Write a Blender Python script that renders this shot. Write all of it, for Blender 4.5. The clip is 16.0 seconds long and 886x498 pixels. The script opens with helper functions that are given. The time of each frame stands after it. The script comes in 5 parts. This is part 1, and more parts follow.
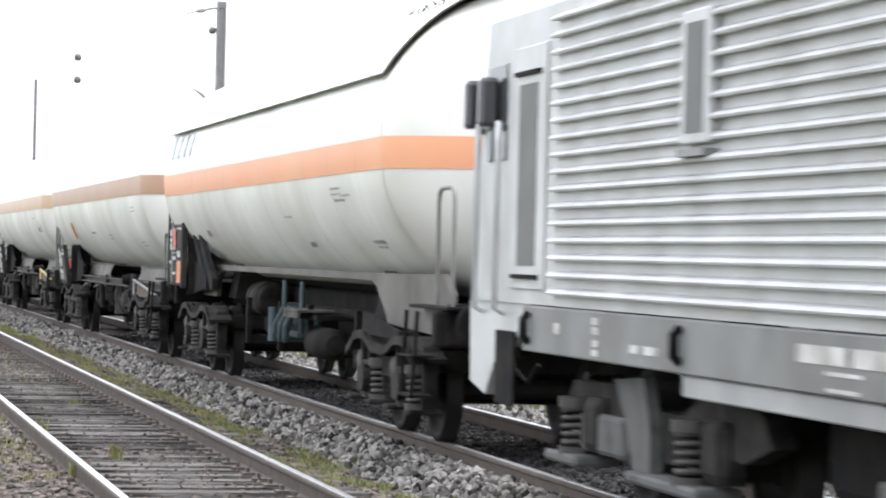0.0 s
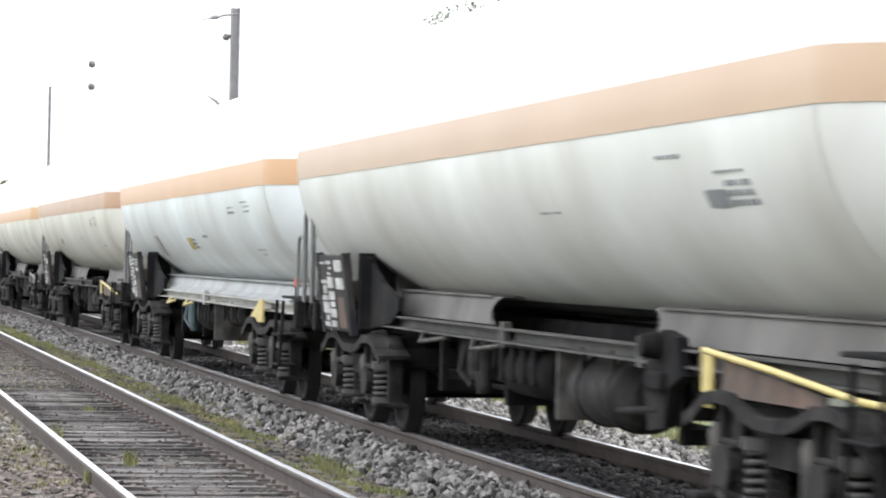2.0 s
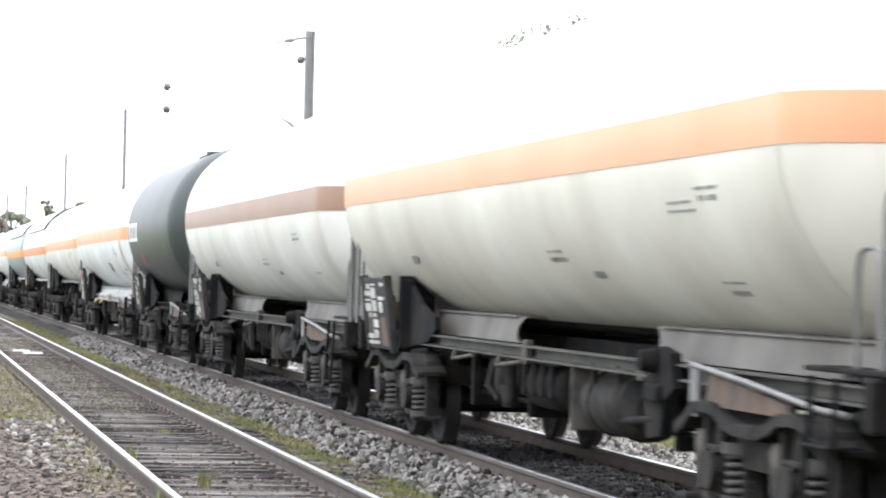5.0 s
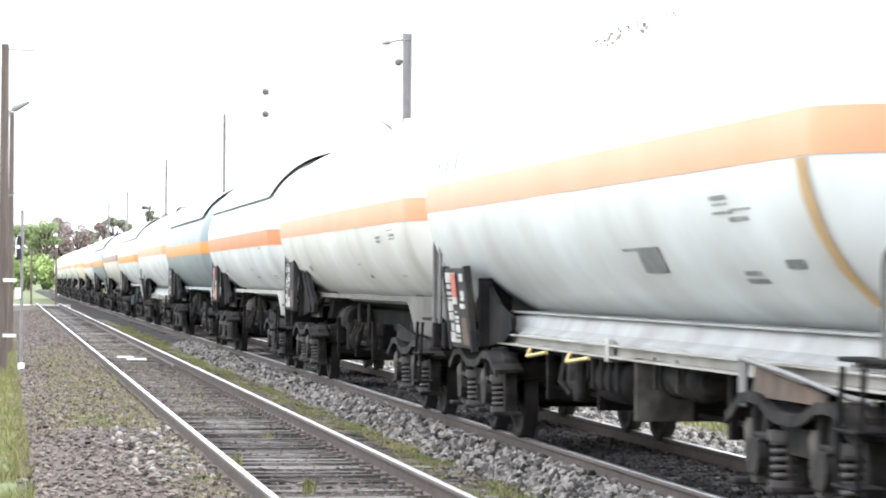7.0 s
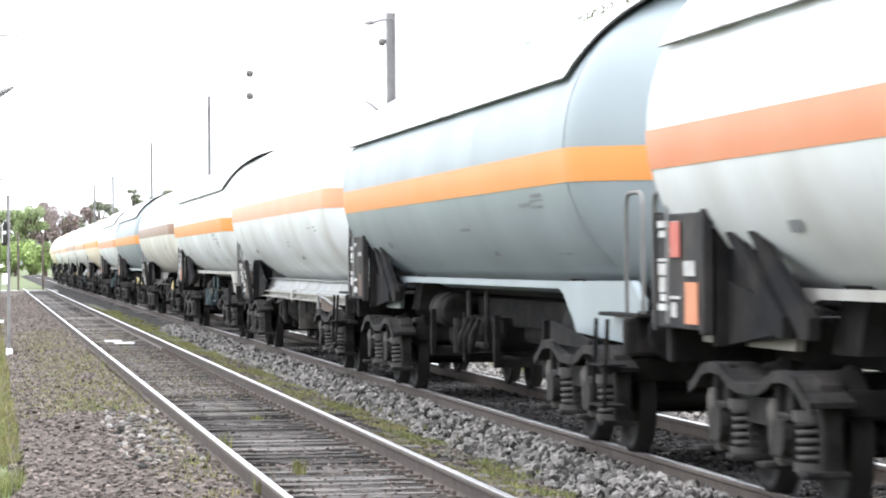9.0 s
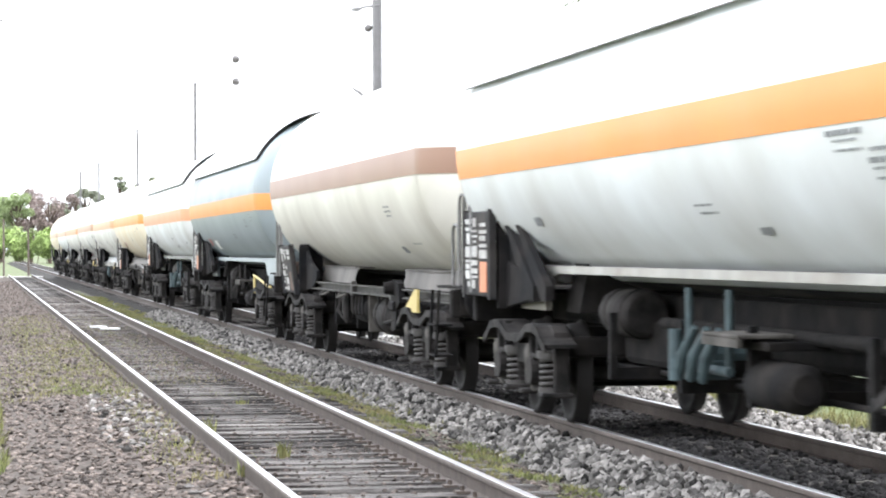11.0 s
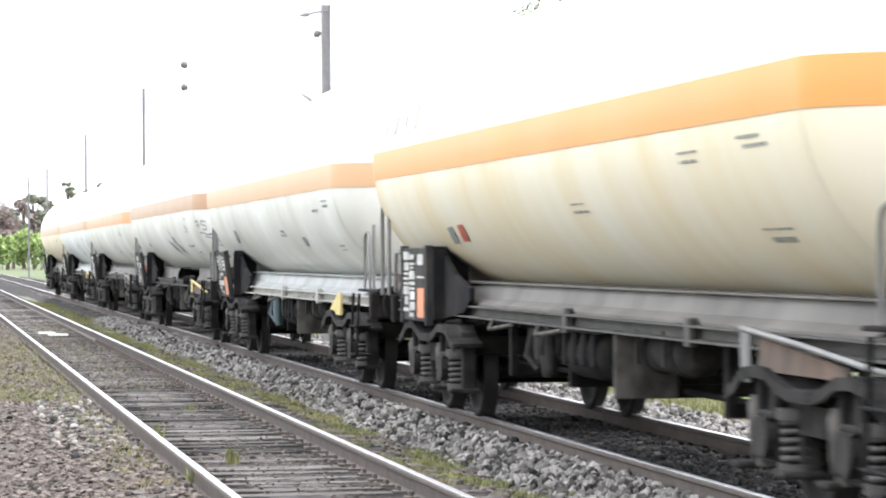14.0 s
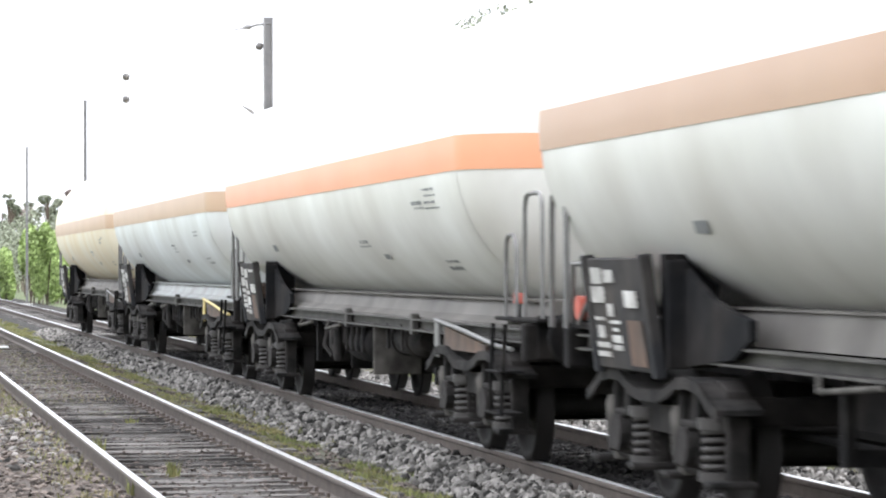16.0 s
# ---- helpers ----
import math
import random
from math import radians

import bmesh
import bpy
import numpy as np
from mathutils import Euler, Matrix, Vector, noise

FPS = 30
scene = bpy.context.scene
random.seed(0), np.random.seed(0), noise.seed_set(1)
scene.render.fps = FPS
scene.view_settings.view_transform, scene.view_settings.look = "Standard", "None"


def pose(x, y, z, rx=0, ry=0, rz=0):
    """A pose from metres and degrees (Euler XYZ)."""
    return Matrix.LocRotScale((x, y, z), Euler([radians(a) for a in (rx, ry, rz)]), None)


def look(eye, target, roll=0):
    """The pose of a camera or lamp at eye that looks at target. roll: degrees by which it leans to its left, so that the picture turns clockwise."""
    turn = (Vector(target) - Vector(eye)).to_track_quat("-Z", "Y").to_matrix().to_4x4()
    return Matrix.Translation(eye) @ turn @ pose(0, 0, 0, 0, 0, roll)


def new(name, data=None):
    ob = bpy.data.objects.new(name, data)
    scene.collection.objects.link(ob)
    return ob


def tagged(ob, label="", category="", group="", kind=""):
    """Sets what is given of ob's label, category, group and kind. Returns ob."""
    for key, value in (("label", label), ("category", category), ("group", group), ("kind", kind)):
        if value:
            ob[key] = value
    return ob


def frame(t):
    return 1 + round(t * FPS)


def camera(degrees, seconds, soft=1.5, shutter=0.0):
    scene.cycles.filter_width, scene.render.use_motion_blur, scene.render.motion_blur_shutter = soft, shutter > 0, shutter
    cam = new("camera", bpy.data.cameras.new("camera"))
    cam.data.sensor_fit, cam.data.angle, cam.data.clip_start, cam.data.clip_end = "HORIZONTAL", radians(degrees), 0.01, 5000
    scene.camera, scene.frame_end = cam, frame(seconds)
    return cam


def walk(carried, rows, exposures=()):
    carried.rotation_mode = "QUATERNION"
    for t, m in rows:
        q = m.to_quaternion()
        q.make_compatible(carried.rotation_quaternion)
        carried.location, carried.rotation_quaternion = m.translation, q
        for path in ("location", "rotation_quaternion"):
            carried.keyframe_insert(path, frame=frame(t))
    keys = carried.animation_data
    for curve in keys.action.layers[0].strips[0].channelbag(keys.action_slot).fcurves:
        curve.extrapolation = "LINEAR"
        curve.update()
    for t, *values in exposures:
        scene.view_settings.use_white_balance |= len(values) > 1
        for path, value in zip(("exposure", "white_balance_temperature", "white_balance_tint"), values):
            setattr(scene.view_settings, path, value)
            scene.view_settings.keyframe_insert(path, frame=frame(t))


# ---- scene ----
cam = camera(17.15, 16.0, soft=2.0, shutter=0.18)
PATH = [
    (0, pose(-0.010, 0.000, 1.602, 90.166, -1.369, -12.159)),
    (0.5, pose(-0.010, 0.000, 1.602, 90.219, -1.278, -12.097)),
    (1, pose(-0.010, 0.000, 1.602, 90.109, -1.341, -11.944)),
    (1.5, pose(-0.010, 0.000, 1.602, 90.072, -1.412, -11.824)),
    (2, pose(-0.010, 0.000, 1.602, 90.275, -1.236, -11.881)),
    (2.5, pose(-0.010, 0.000, 1.602, 90.181, -1.565, -12.064)),
    (3, pose(-0.010, 0.000, 1.602, 90.658, -1.455, -12.018)),
    (3.5, pose(-0.010, 0.000, 1.602, 90.352, -1.521, -12.134)),
    (4, pose(-0.010, 0.000, 1.602, 90.619, -1.618, -12.132)),
    (4.5, pose(-0.010, 0.000, 1.602, 90.443, -1.145, -11.787)),
    (4.7, pose(-0.010, 0.000, 1.602, 90.679, -1.381, -11.124)),
    (6.8, pose(-0.011, 0.000, 1.639, 90.492, -0.513, -8.295)),
    (7, pose(-0.011, 0.000, 1.639, 90.637, -0.446, -8.470)),
    (7.5, pose(-0.011, 0.000, 1.639, 90.406, 0.114, -8.251)),
    (8, pose(-0.011, 0.000, 1.639, 90.275, 0.156, -8.465)),
    (8.5, pose(-0.011, 0.000, 1.639, 90.137, 0.358, -8.636)),
    (8.7, pose(-0.011, 0.000, 1.639, 90.249, 0.429, -8.711)),
    (10.8, pose(0.000, 0.000, 1.598, 89.936, 0.262, -8.867)),
    (11, pose(0.000, 0.000, 1.598, 90.001, 0.242, -8.996)),
    (11.5, pose(0.000, 0.000, 1.598, 90.060, -0.003, -9.239)),
    (12, pose(0.000, 0.000, 1.598, 90.137, -0.157, -9.455)),
    (12.5, pose(0.000, 0.000, 1.598, 89.983, 0.003, -9.539)),
    (13, pose(0.000, 0.000, 1.598, 90.059, -0.134, -9.800)),
    (13.5, pose(0.000, 0.000, 1.598, 89.977, 0.276, -9.697)),
    (14, pose(0.000, 0.000, 1.598, 90.109, 0.273, -9.991)),
    (14.5, pose(0.000, 0.000, 1.598, 89.877, 0.308, -9.938)),
    (15, pose(0.000, 0.000, 1.598, 89.845, 0.428, -10.454)),
    (15.5, pose(0.000, 0.000, 1.598, 89.680, 0.413, -10.552)),
    (16, pose(0.000, 0.000, 1.598, 90.359, 0.136, -11.126)),
]
walk(cam, PATH, exposures=[(0, 1.42), (1, 1.37), (2, 1.54), (2.5, 1.72), (3.5, 1.67), (4.5, 1.72), (7, 1.87), (8.5, 1.77), (11, 1.92), (12.5, 1.47), (13, 1.44), (13.5, 1.67), (14.5, 1.87), (15.5, 1.27), (16, 1.57)])

# ---- sky and sun ----
world = bpy.data.worlds.new("overcast_sky")
scene.world = world
world.use_nodes = True
wn = world.node_tree
sky = wn.nodes.new("ShaderNodeTexSky")
sky.sky_type, sky.sun_disc = "NISHITA", False
sky.sun_elevation, sky.sun_rotation = radians(52), radians(60)
sky.air_density, sky.dust_density, sky.ozone_density = 1.0, 2.0, 1.0
grey = wn.nodes.new("ShaderNodeHueSaturation")
grey.inputs["Saturation"].default_value = 0.3
cloud = wn.nodes.new("ShaderNodeMix")
cloud.data_type = "RGBA"
cloud.inputs[0].default_value = 0.8
cloud.inputs[7].default_value = (9.4, 9.85, 10.7, 1)
wn.links.new(sky.outputs[0], grey.inputs["Color"])
wn.links.new(grey.outputs[0], cloud.inputs[6])
# an overcast sky is about three times brighter overhead than at the horizon
way = wn.nodes.new("ShaderNodeTexCoord")
up = wn.nodes.new("ShaderNodeSeparateXYZ")
wn.links.new(way.outputs["Generated"], up.inputs[0])
rise = wn.nodes.new("ShaderNodeMapRange")
rise.inputs[1].default_value, rise.inputs[2].default_value = 0.0, 1.0
rise.inputs[3].default_value, rise.inputs[4].default_value = 0.46, 1.26
wn.links.new(up.outputs["Z"], rise.inputs[0])
dome = wn.nodes.new("ShaderNodeVectorMath")
dome.operation = "SCALE"
wn.links.new(cloud.outputs[2], dome.inputs[0])
wn.links.new(rise.outputs[0], dome.inputs["Scale"])
wn.links.new(dome.outputs[0], wn.nodes["Background"].inputs[0])
wn.nodes["Background"].inputs[1].default_value = 0.15
sun = new("sun", bpy.data.lights.new("sun", "SUN"))
sun.data.energy, sun.data.angle, sun.data.color = 0.9, radians(25), (1.0, 0.98, 0.95)
sun.matrix_world = look((60, 35, 80), (0, 0, 0))


# ---- materials ----
def mat(name, color, rough=0.6, metal=0.0, vary=0.15, scale=3.0, bump=0.0, bump_scale=40.0, stretch=(1, 1, 1),
        second=None, amount=0.5, second_scale=1.5, rnd=0.0, sharp=0.15, spec=0.5):
    """A surface with two scales of variation, an optional second colour in patches, and fine relief."""
    m = bpy.data.materials.new(name)
    m.use_nodes = True
    n, l = m.node_tree.nodes, m.node_tree.links
    b = n["Principled BSDF"]
    b.inputs["Roughness"].default_value, b.inputs["Metallic"].default_value = rough, metal
    b.inputs["Specular IOR Level"].default_value = spec
    tc, mp = n.new("ShaderNodeTexCoord"), n.new("ShaderNodeMapping")
    mp.inputs["Scale"].default_value = stretch
    l.new(tc.outputs["Object"], mp.inputs[0])
    n1 = n.new("ShaderNodeTexNoise")
    n1.inputs["Scale"].default_value, n1.inputs["Detail"].default_value = scale, 8
    l.new(mp.outputs[0], n1.inputs["Vector"])
    r1 = n.new("ShaderNodeMapRange")
    r1.inputs[1].default_value, r1.inputs[2].default_value = 0.3, 0.7
    r1.inputs[3].default_value, r1.inputs[4].default_value = 1 - vary, 1 + vary
    l.new(n1.outputs[0], r1.inputs[0])
    src = None
    if second:
        n2 = n.new("ShaderNodeTexNoise")
        n2.inputs["Scale"].default_value, n2.inputs["Detail"].default_value = second_scale, 6
        l.new(mp.outputs[0], n2.inputs["Vector"])
        r2 = n.new("ShaderNodeMapRange")
        r2.inputs[1].default_value, r2.inputs[2].default_value = 0.75 - amount * 0.5 - sharp, 0.75 - amount * 0.5 + sharp
        l.new(n2.outputs[0], r2.inputs[0])
        mx = n.new("ShaderNodeMix")
        mx.data_type = "RGBA"
        mx.inputs[6].default_value, mx.inputs[7].default_value = (*color, 1), (*second, 1)
        l.new(r2.outputs[0], mx.inputs[0])
        src = mx.outputs[2]
    hsv = n.new("ShaderNodeHueSaturation")
    hsv.inputs["Color"].default_value = (*color, 1)
    if src:
        l.new(src, hsv.inputs["Color"])
    val = r1.outputs[0]
    if rnd:
        oi = n.new("ShaderNodeObjectInfo")
        ge = n.new("ShaderNodeNewGeometry")
        ad = n.new("ShaderNodeMath")
        l.new(oi.outputs["Random"], ad.inputs[0])
        l.new(ge.outputs["Random Per Island"], ad.inputs[1])
        fr = n.new("ShaderNodeMath")
        fr.operation = "FRACT"
        l.new(ad.outputs[0], fr.inputs[0])
        r3 = n.new("ShaderNodeMapRange")
        r3.inputs[3].default_value, r3.inputs[4].default_value = 1 - rnd, 1 + rnd
        l.new(fr.outputs[0], r3.inputs[0])
        mu = n.new("ShaderNodeMath")
        mu.operation = "MULTIPLY"
        l.new(val, mu.inputs[0])
        l.new(r3.outputs[0], mu.inputs[1])
        val = mu.outputs[0]
    l.new(val, hsv.inputs["Value"])
    l.new(hsv.outputs[0], b.inputs["Base Color"])
    if bump:
        nb, bp = n.new("ShaderNodeTexNoise"), n.new("ShaderNodeBump")
        nb.inputs["Scale"].default_value, nb.inputs["Detail"].default_value = bump_scale, 6
        l.new(mp.outputs[0], nb.inputs["Vector"])
        l.new(nb.outputs[0], bp.inputs["Height"])
        bp.inputs["Strength"].default_value, bp.inputs["Distance"].default_value = bump, 0.02
        l.new(bp.outputs[0], b.inputs["Normal"])
    return m


STEEL = mat("rail_steel", (0.55, 0.55, 0.56), 0.28, 0.9, 0.1, 8, stretch=(1, 0.05, 1))
RUST = mat("rusty_rail_side", (0.075, 0.058, 0.048), 0.8, 0.1, 0.25, 6, 0.3, 60)
# undergear iron: grime, with bases lowered further to deepen the shade under wagons
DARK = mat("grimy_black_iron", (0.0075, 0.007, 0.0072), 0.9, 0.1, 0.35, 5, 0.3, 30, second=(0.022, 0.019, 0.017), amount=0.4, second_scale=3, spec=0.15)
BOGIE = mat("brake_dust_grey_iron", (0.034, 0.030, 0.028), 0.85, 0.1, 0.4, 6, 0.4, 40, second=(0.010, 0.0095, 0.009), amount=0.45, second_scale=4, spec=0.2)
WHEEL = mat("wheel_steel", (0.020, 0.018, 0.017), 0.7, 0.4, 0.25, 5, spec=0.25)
POT = mat("dusty_pale_cast_iron", (0.085, 0.078, 0.07), 0.85, 0.0, 0.35, 5, 0.3, 30, second=(0.04, 0.036, 0.032), amount=0.4, second_scale=4, spec=0.2)
SPRING = mat("spring_steel", (0.045, 0.04, 0.037), 0.6, 0.2, 0.2, 8)
# bracket paint darker than BLACK: the recess shade behind the board is in it
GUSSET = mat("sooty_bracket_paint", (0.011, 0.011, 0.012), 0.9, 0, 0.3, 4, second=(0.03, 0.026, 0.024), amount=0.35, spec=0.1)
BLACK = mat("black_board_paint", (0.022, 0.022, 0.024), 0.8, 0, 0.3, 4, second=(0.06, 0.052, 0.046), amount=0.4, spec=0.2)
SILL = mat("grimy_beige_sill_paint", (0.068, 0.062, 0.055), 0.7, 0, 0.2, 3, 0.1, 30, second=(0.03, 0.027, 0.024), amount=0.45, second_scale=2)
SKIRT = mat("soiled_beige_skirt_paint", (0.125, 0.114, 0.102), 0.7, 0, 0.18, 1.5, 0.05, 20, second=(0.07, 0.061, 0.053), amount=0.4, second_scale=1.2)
TROUGH = mat("soiled_cold_white_trough_paint", (0.30, 0.312, 0.31), 0.6, 0, 0.15, 2.0, 0.05, 20, second=(0.24, 0.235, 0.22), amount=0.5, second_scale=1.6)
GIRDER = mat("pale_grey_girder_paint", (0.39, 0.38, 0.35), 0.6, 0, 0.15, 1.5, 0.05, 20, second=(0.24, 0.215, 0.185), amount=0.45, second_scale=1.3)
PANEL = mat("dull_grey_panel_paint", (0.24, 0.24, 0.225), 0.65, 0, 0.2, 1.5, 0.05, 20, second=(0.13, 0.122, 0.11), amount=0.45, second_scale=1.2)
STREAK = mat("orange_rust_streak", (0.50, 0.33, 0.16), 0.7, 0, 0.2, 4)
SHEET = mat("dusty_pale_sheet", (0.52, 0.51, 0.49), 0.6, 0, 0.2, 6, second=(0.28, 0.26, 0.24), amount=0.45, second_scale=5)
WHITEP = mat("white_lettering_paint", (0.75, 0.75, 0.73), 0.6, 0, 0.1, 8)
ORANGEP = mat("orange_plate_paint", (0.55, 0.20, 0.09), 0.5, 0, 0.15, 6)
REDP = mat("red_plate_paint", (0.45, 0.09, 0.06), 0.5, 0, 0.15, 6)
RUSTP = mat("rusty_brown_plate", (0.11, 0.066, 0.045), 0.8, 0, 0.3, 5, second=(0.06, 0.045, 0.036), amount=0.5, second_scale=3)
YELLOW = mat("yellow_paint", (0.50, 0.39, 0.14), 0.5, 0, 0.15, 6)
BLUEGREEN = mat("faded_blue_valve_paint", (0.045, 0.068, 0.074), 0.6, 0.1, 0.3, 8)
FADED = mat("faded_grey_marking_paint", (0.42, 0.45, 0.47), 0.6, 0, 0.25, 6)
LETTER = mat("dark_grey_lettering", (0.22, 0.225, 0.23), 0.6, 0, 0.2, 8)
GREYTUBE = mat("grey_handrail_paint", (0.15, 0.145, 0.14), 0.5, 0.2, 0.15, 8)
MAST = mat("galvanised_mast", (0.24, 0.23, 0.23), 0.6, 0.4, 0.2, 3)
POLEWOOD = mat("tarred_pole_wood", (0.1105, 0.0855, 0.0735), 0.85, 0, 0.3, 4, 0.4, 30, stretch=(4, 4, 0.3))
PORCELAIN = mat("brown_glass_insulator", (0.10, 0.09, 0.085), 0.3, 0, 0.1, 4)
SLEEPER = mat("weathered_sleeper_wood", (0.185, 0.172, 0.162), 0.9, 0, 0.45, 6, 0.8, 40, stretch=(0.6, 6, 6), second=(0.045, 0.04, 0.037), amount=0.55, second_scale=4, rnd=0.55, spec=0.15)
BALLAST = mat("grey_ballast_bed", (0.040, 0.037, 0.035), 0.95, 0, 0.5, 22, 1.0, 25, second=(0.03, 0.028, 0.026), amount=0.5, second_scale=18, spec=0.1)
STONE = mat("crushed_grey_stone", (0.150, 0.140, 0.130), 0.9, 0, 0.3, 20, 0.3, 60, rnd=0.9, spec=0.2)
PEBBLE = mat("brown_grey_path_stone", (0.105, 0.086, 0.075), 0.9, 0, 0.2, 20, 0.3, 60, rnd=0.75, spec=0.2)
# ballast stone with the shade beneath the train put into its base colour
SHADED_STONE = mat("sooty_dark_stone", (0.036, 0.034, 0.034), 0.95, 0, 0.25, 20, 0.3, 60, rnd=0.7, spec=0.15)
PATH_G = mat("brown_gravel_path", (0.082, 0.069, 0.061), 0.95, 0, 0.5, 16, 1.0, 22, second=(0.055, 0.046, 0.04), amount=0.5, second_scale=9, spec=0.1)
BED = mat("dirty_track_bed", (0.040, 0.037, 0.034), 0.95, 0, 0.45, 14, 1.0, 25, second=(0.025, 0.023, 0.021), amount=0.5, second_scale=10, spec=0.1)
EARTH = mat("grassy_earth", (0.06, 0.095, 0.025), 0.95, 0, 0.4, 5, 0.8, 20, second=(0.085, 0.078, 0.04), amount=0.45, second_scale=1.0)
BANK = mat("overgrown_bank", (0.045, 0.06, 0.025), 0.95, 0, 0.5, 3, 1.0, 12, second=(0.03, 0.03, 0.02), amount=0.5, second_scale=0.8)
MOSS = mat("yellow_green_moss", (0.15, 0.165, 0.04), 0.95, 0, 0.4, 9, 1.0, 30, second=(0.06, 0.055, 0.042), amount=0.75, second_scale=3.5)
GRASS = mat("spring_grass_blades", (0.15, 0.17, 0.06), 0.8, 0, 0.2, 2, second=(0.21, 0.185, 0.085), amount=0.5, second_scale=1.2, rnd=0.4, spec=0.2)
LEAF_B = mat("light_green_bank_leaves", (0.30, 0.38, 0.15), 0.8, 0, 0.25, 0.6, rnd=0.4, spec=0.2)
# tree leaves: bases paled beyond real foliage to hold distance haze and glare
LEAF_G = mat("fresh_green_leaves", (0.27, 0.325, 0.165), 0.8, 0, 0.2, 1, rnd=0.4, spec=0.2)
LEAF_R = mat("purple_brown_leaves", (0.27, 0.215, 0.20), 0.8, 0, 0.2, 1, rnd=0.4, spec=0.2)
LEAF_D = mat("dull_green_leaves", (0.235, 0.25, 0.185), 0.8, 0, 0.2, 1, rnd=0.4, spec=0.2)
BARK = mat("grey_brown_bark", (0.12, 0.09, 0.07), 0.9, 0, 0.3, 6, 0.5, 20)
ASPHALT = mat("pale_road_concrete", (0.33, 0.32, 0.30), 0.9, 0, 0.2, 3, 0.3, 40)
LOCO = mat("light_grey_loco_paint", (0.47, 0.47, 0.475), 0.4, 0.1, 0.1, 1.5, second=(0.38, 0.37, 0.36), amount=0.4, second_scale=2)
LOCO_B = mat("dusty_grey_loco_bogie_paint", (0.115, 0.113, 0.11), 0.8, 0.0, 0.35, 4, 0.2, 30, second=(0.035, 0.033, 0.031), amount=0.45, second_scale=4)
LOCO_M = mat("mid_grey_loco_sill_paint", (0.31, 0.31, 0.31), 0.5, 0.1, 0.12, 2, second=(0.24, 0.235, 0.23), amount=0.4)
LOCO_D = mat("grey_loco_frame_paint", (0.18, 0.18, 0.177), 0.5, 0.1, 0.15, 2, second=(0.13, 0.125, 0.12), amount=0.4)
GLASSD = mat("dark_window_glass", (0.05, 0.05, 0.055), 0.12, 0, 0.1, 2)
WINGREY = mat("dusty_grille_grey", (0.11, 0.11, 0.105), 0.6, 0, 0.15, 3)


def paint(name, color, dirt=(0.30, 0.26, 0.20), amount=0.35):
    return mat(name, color, 0.42, 0, 0.04, 0.9, 0.03, 5, stretch=(1, 0.8, 0.6), second=dirt, amount=amount * 0.3, second_scale=0.7, sharp=0.4)


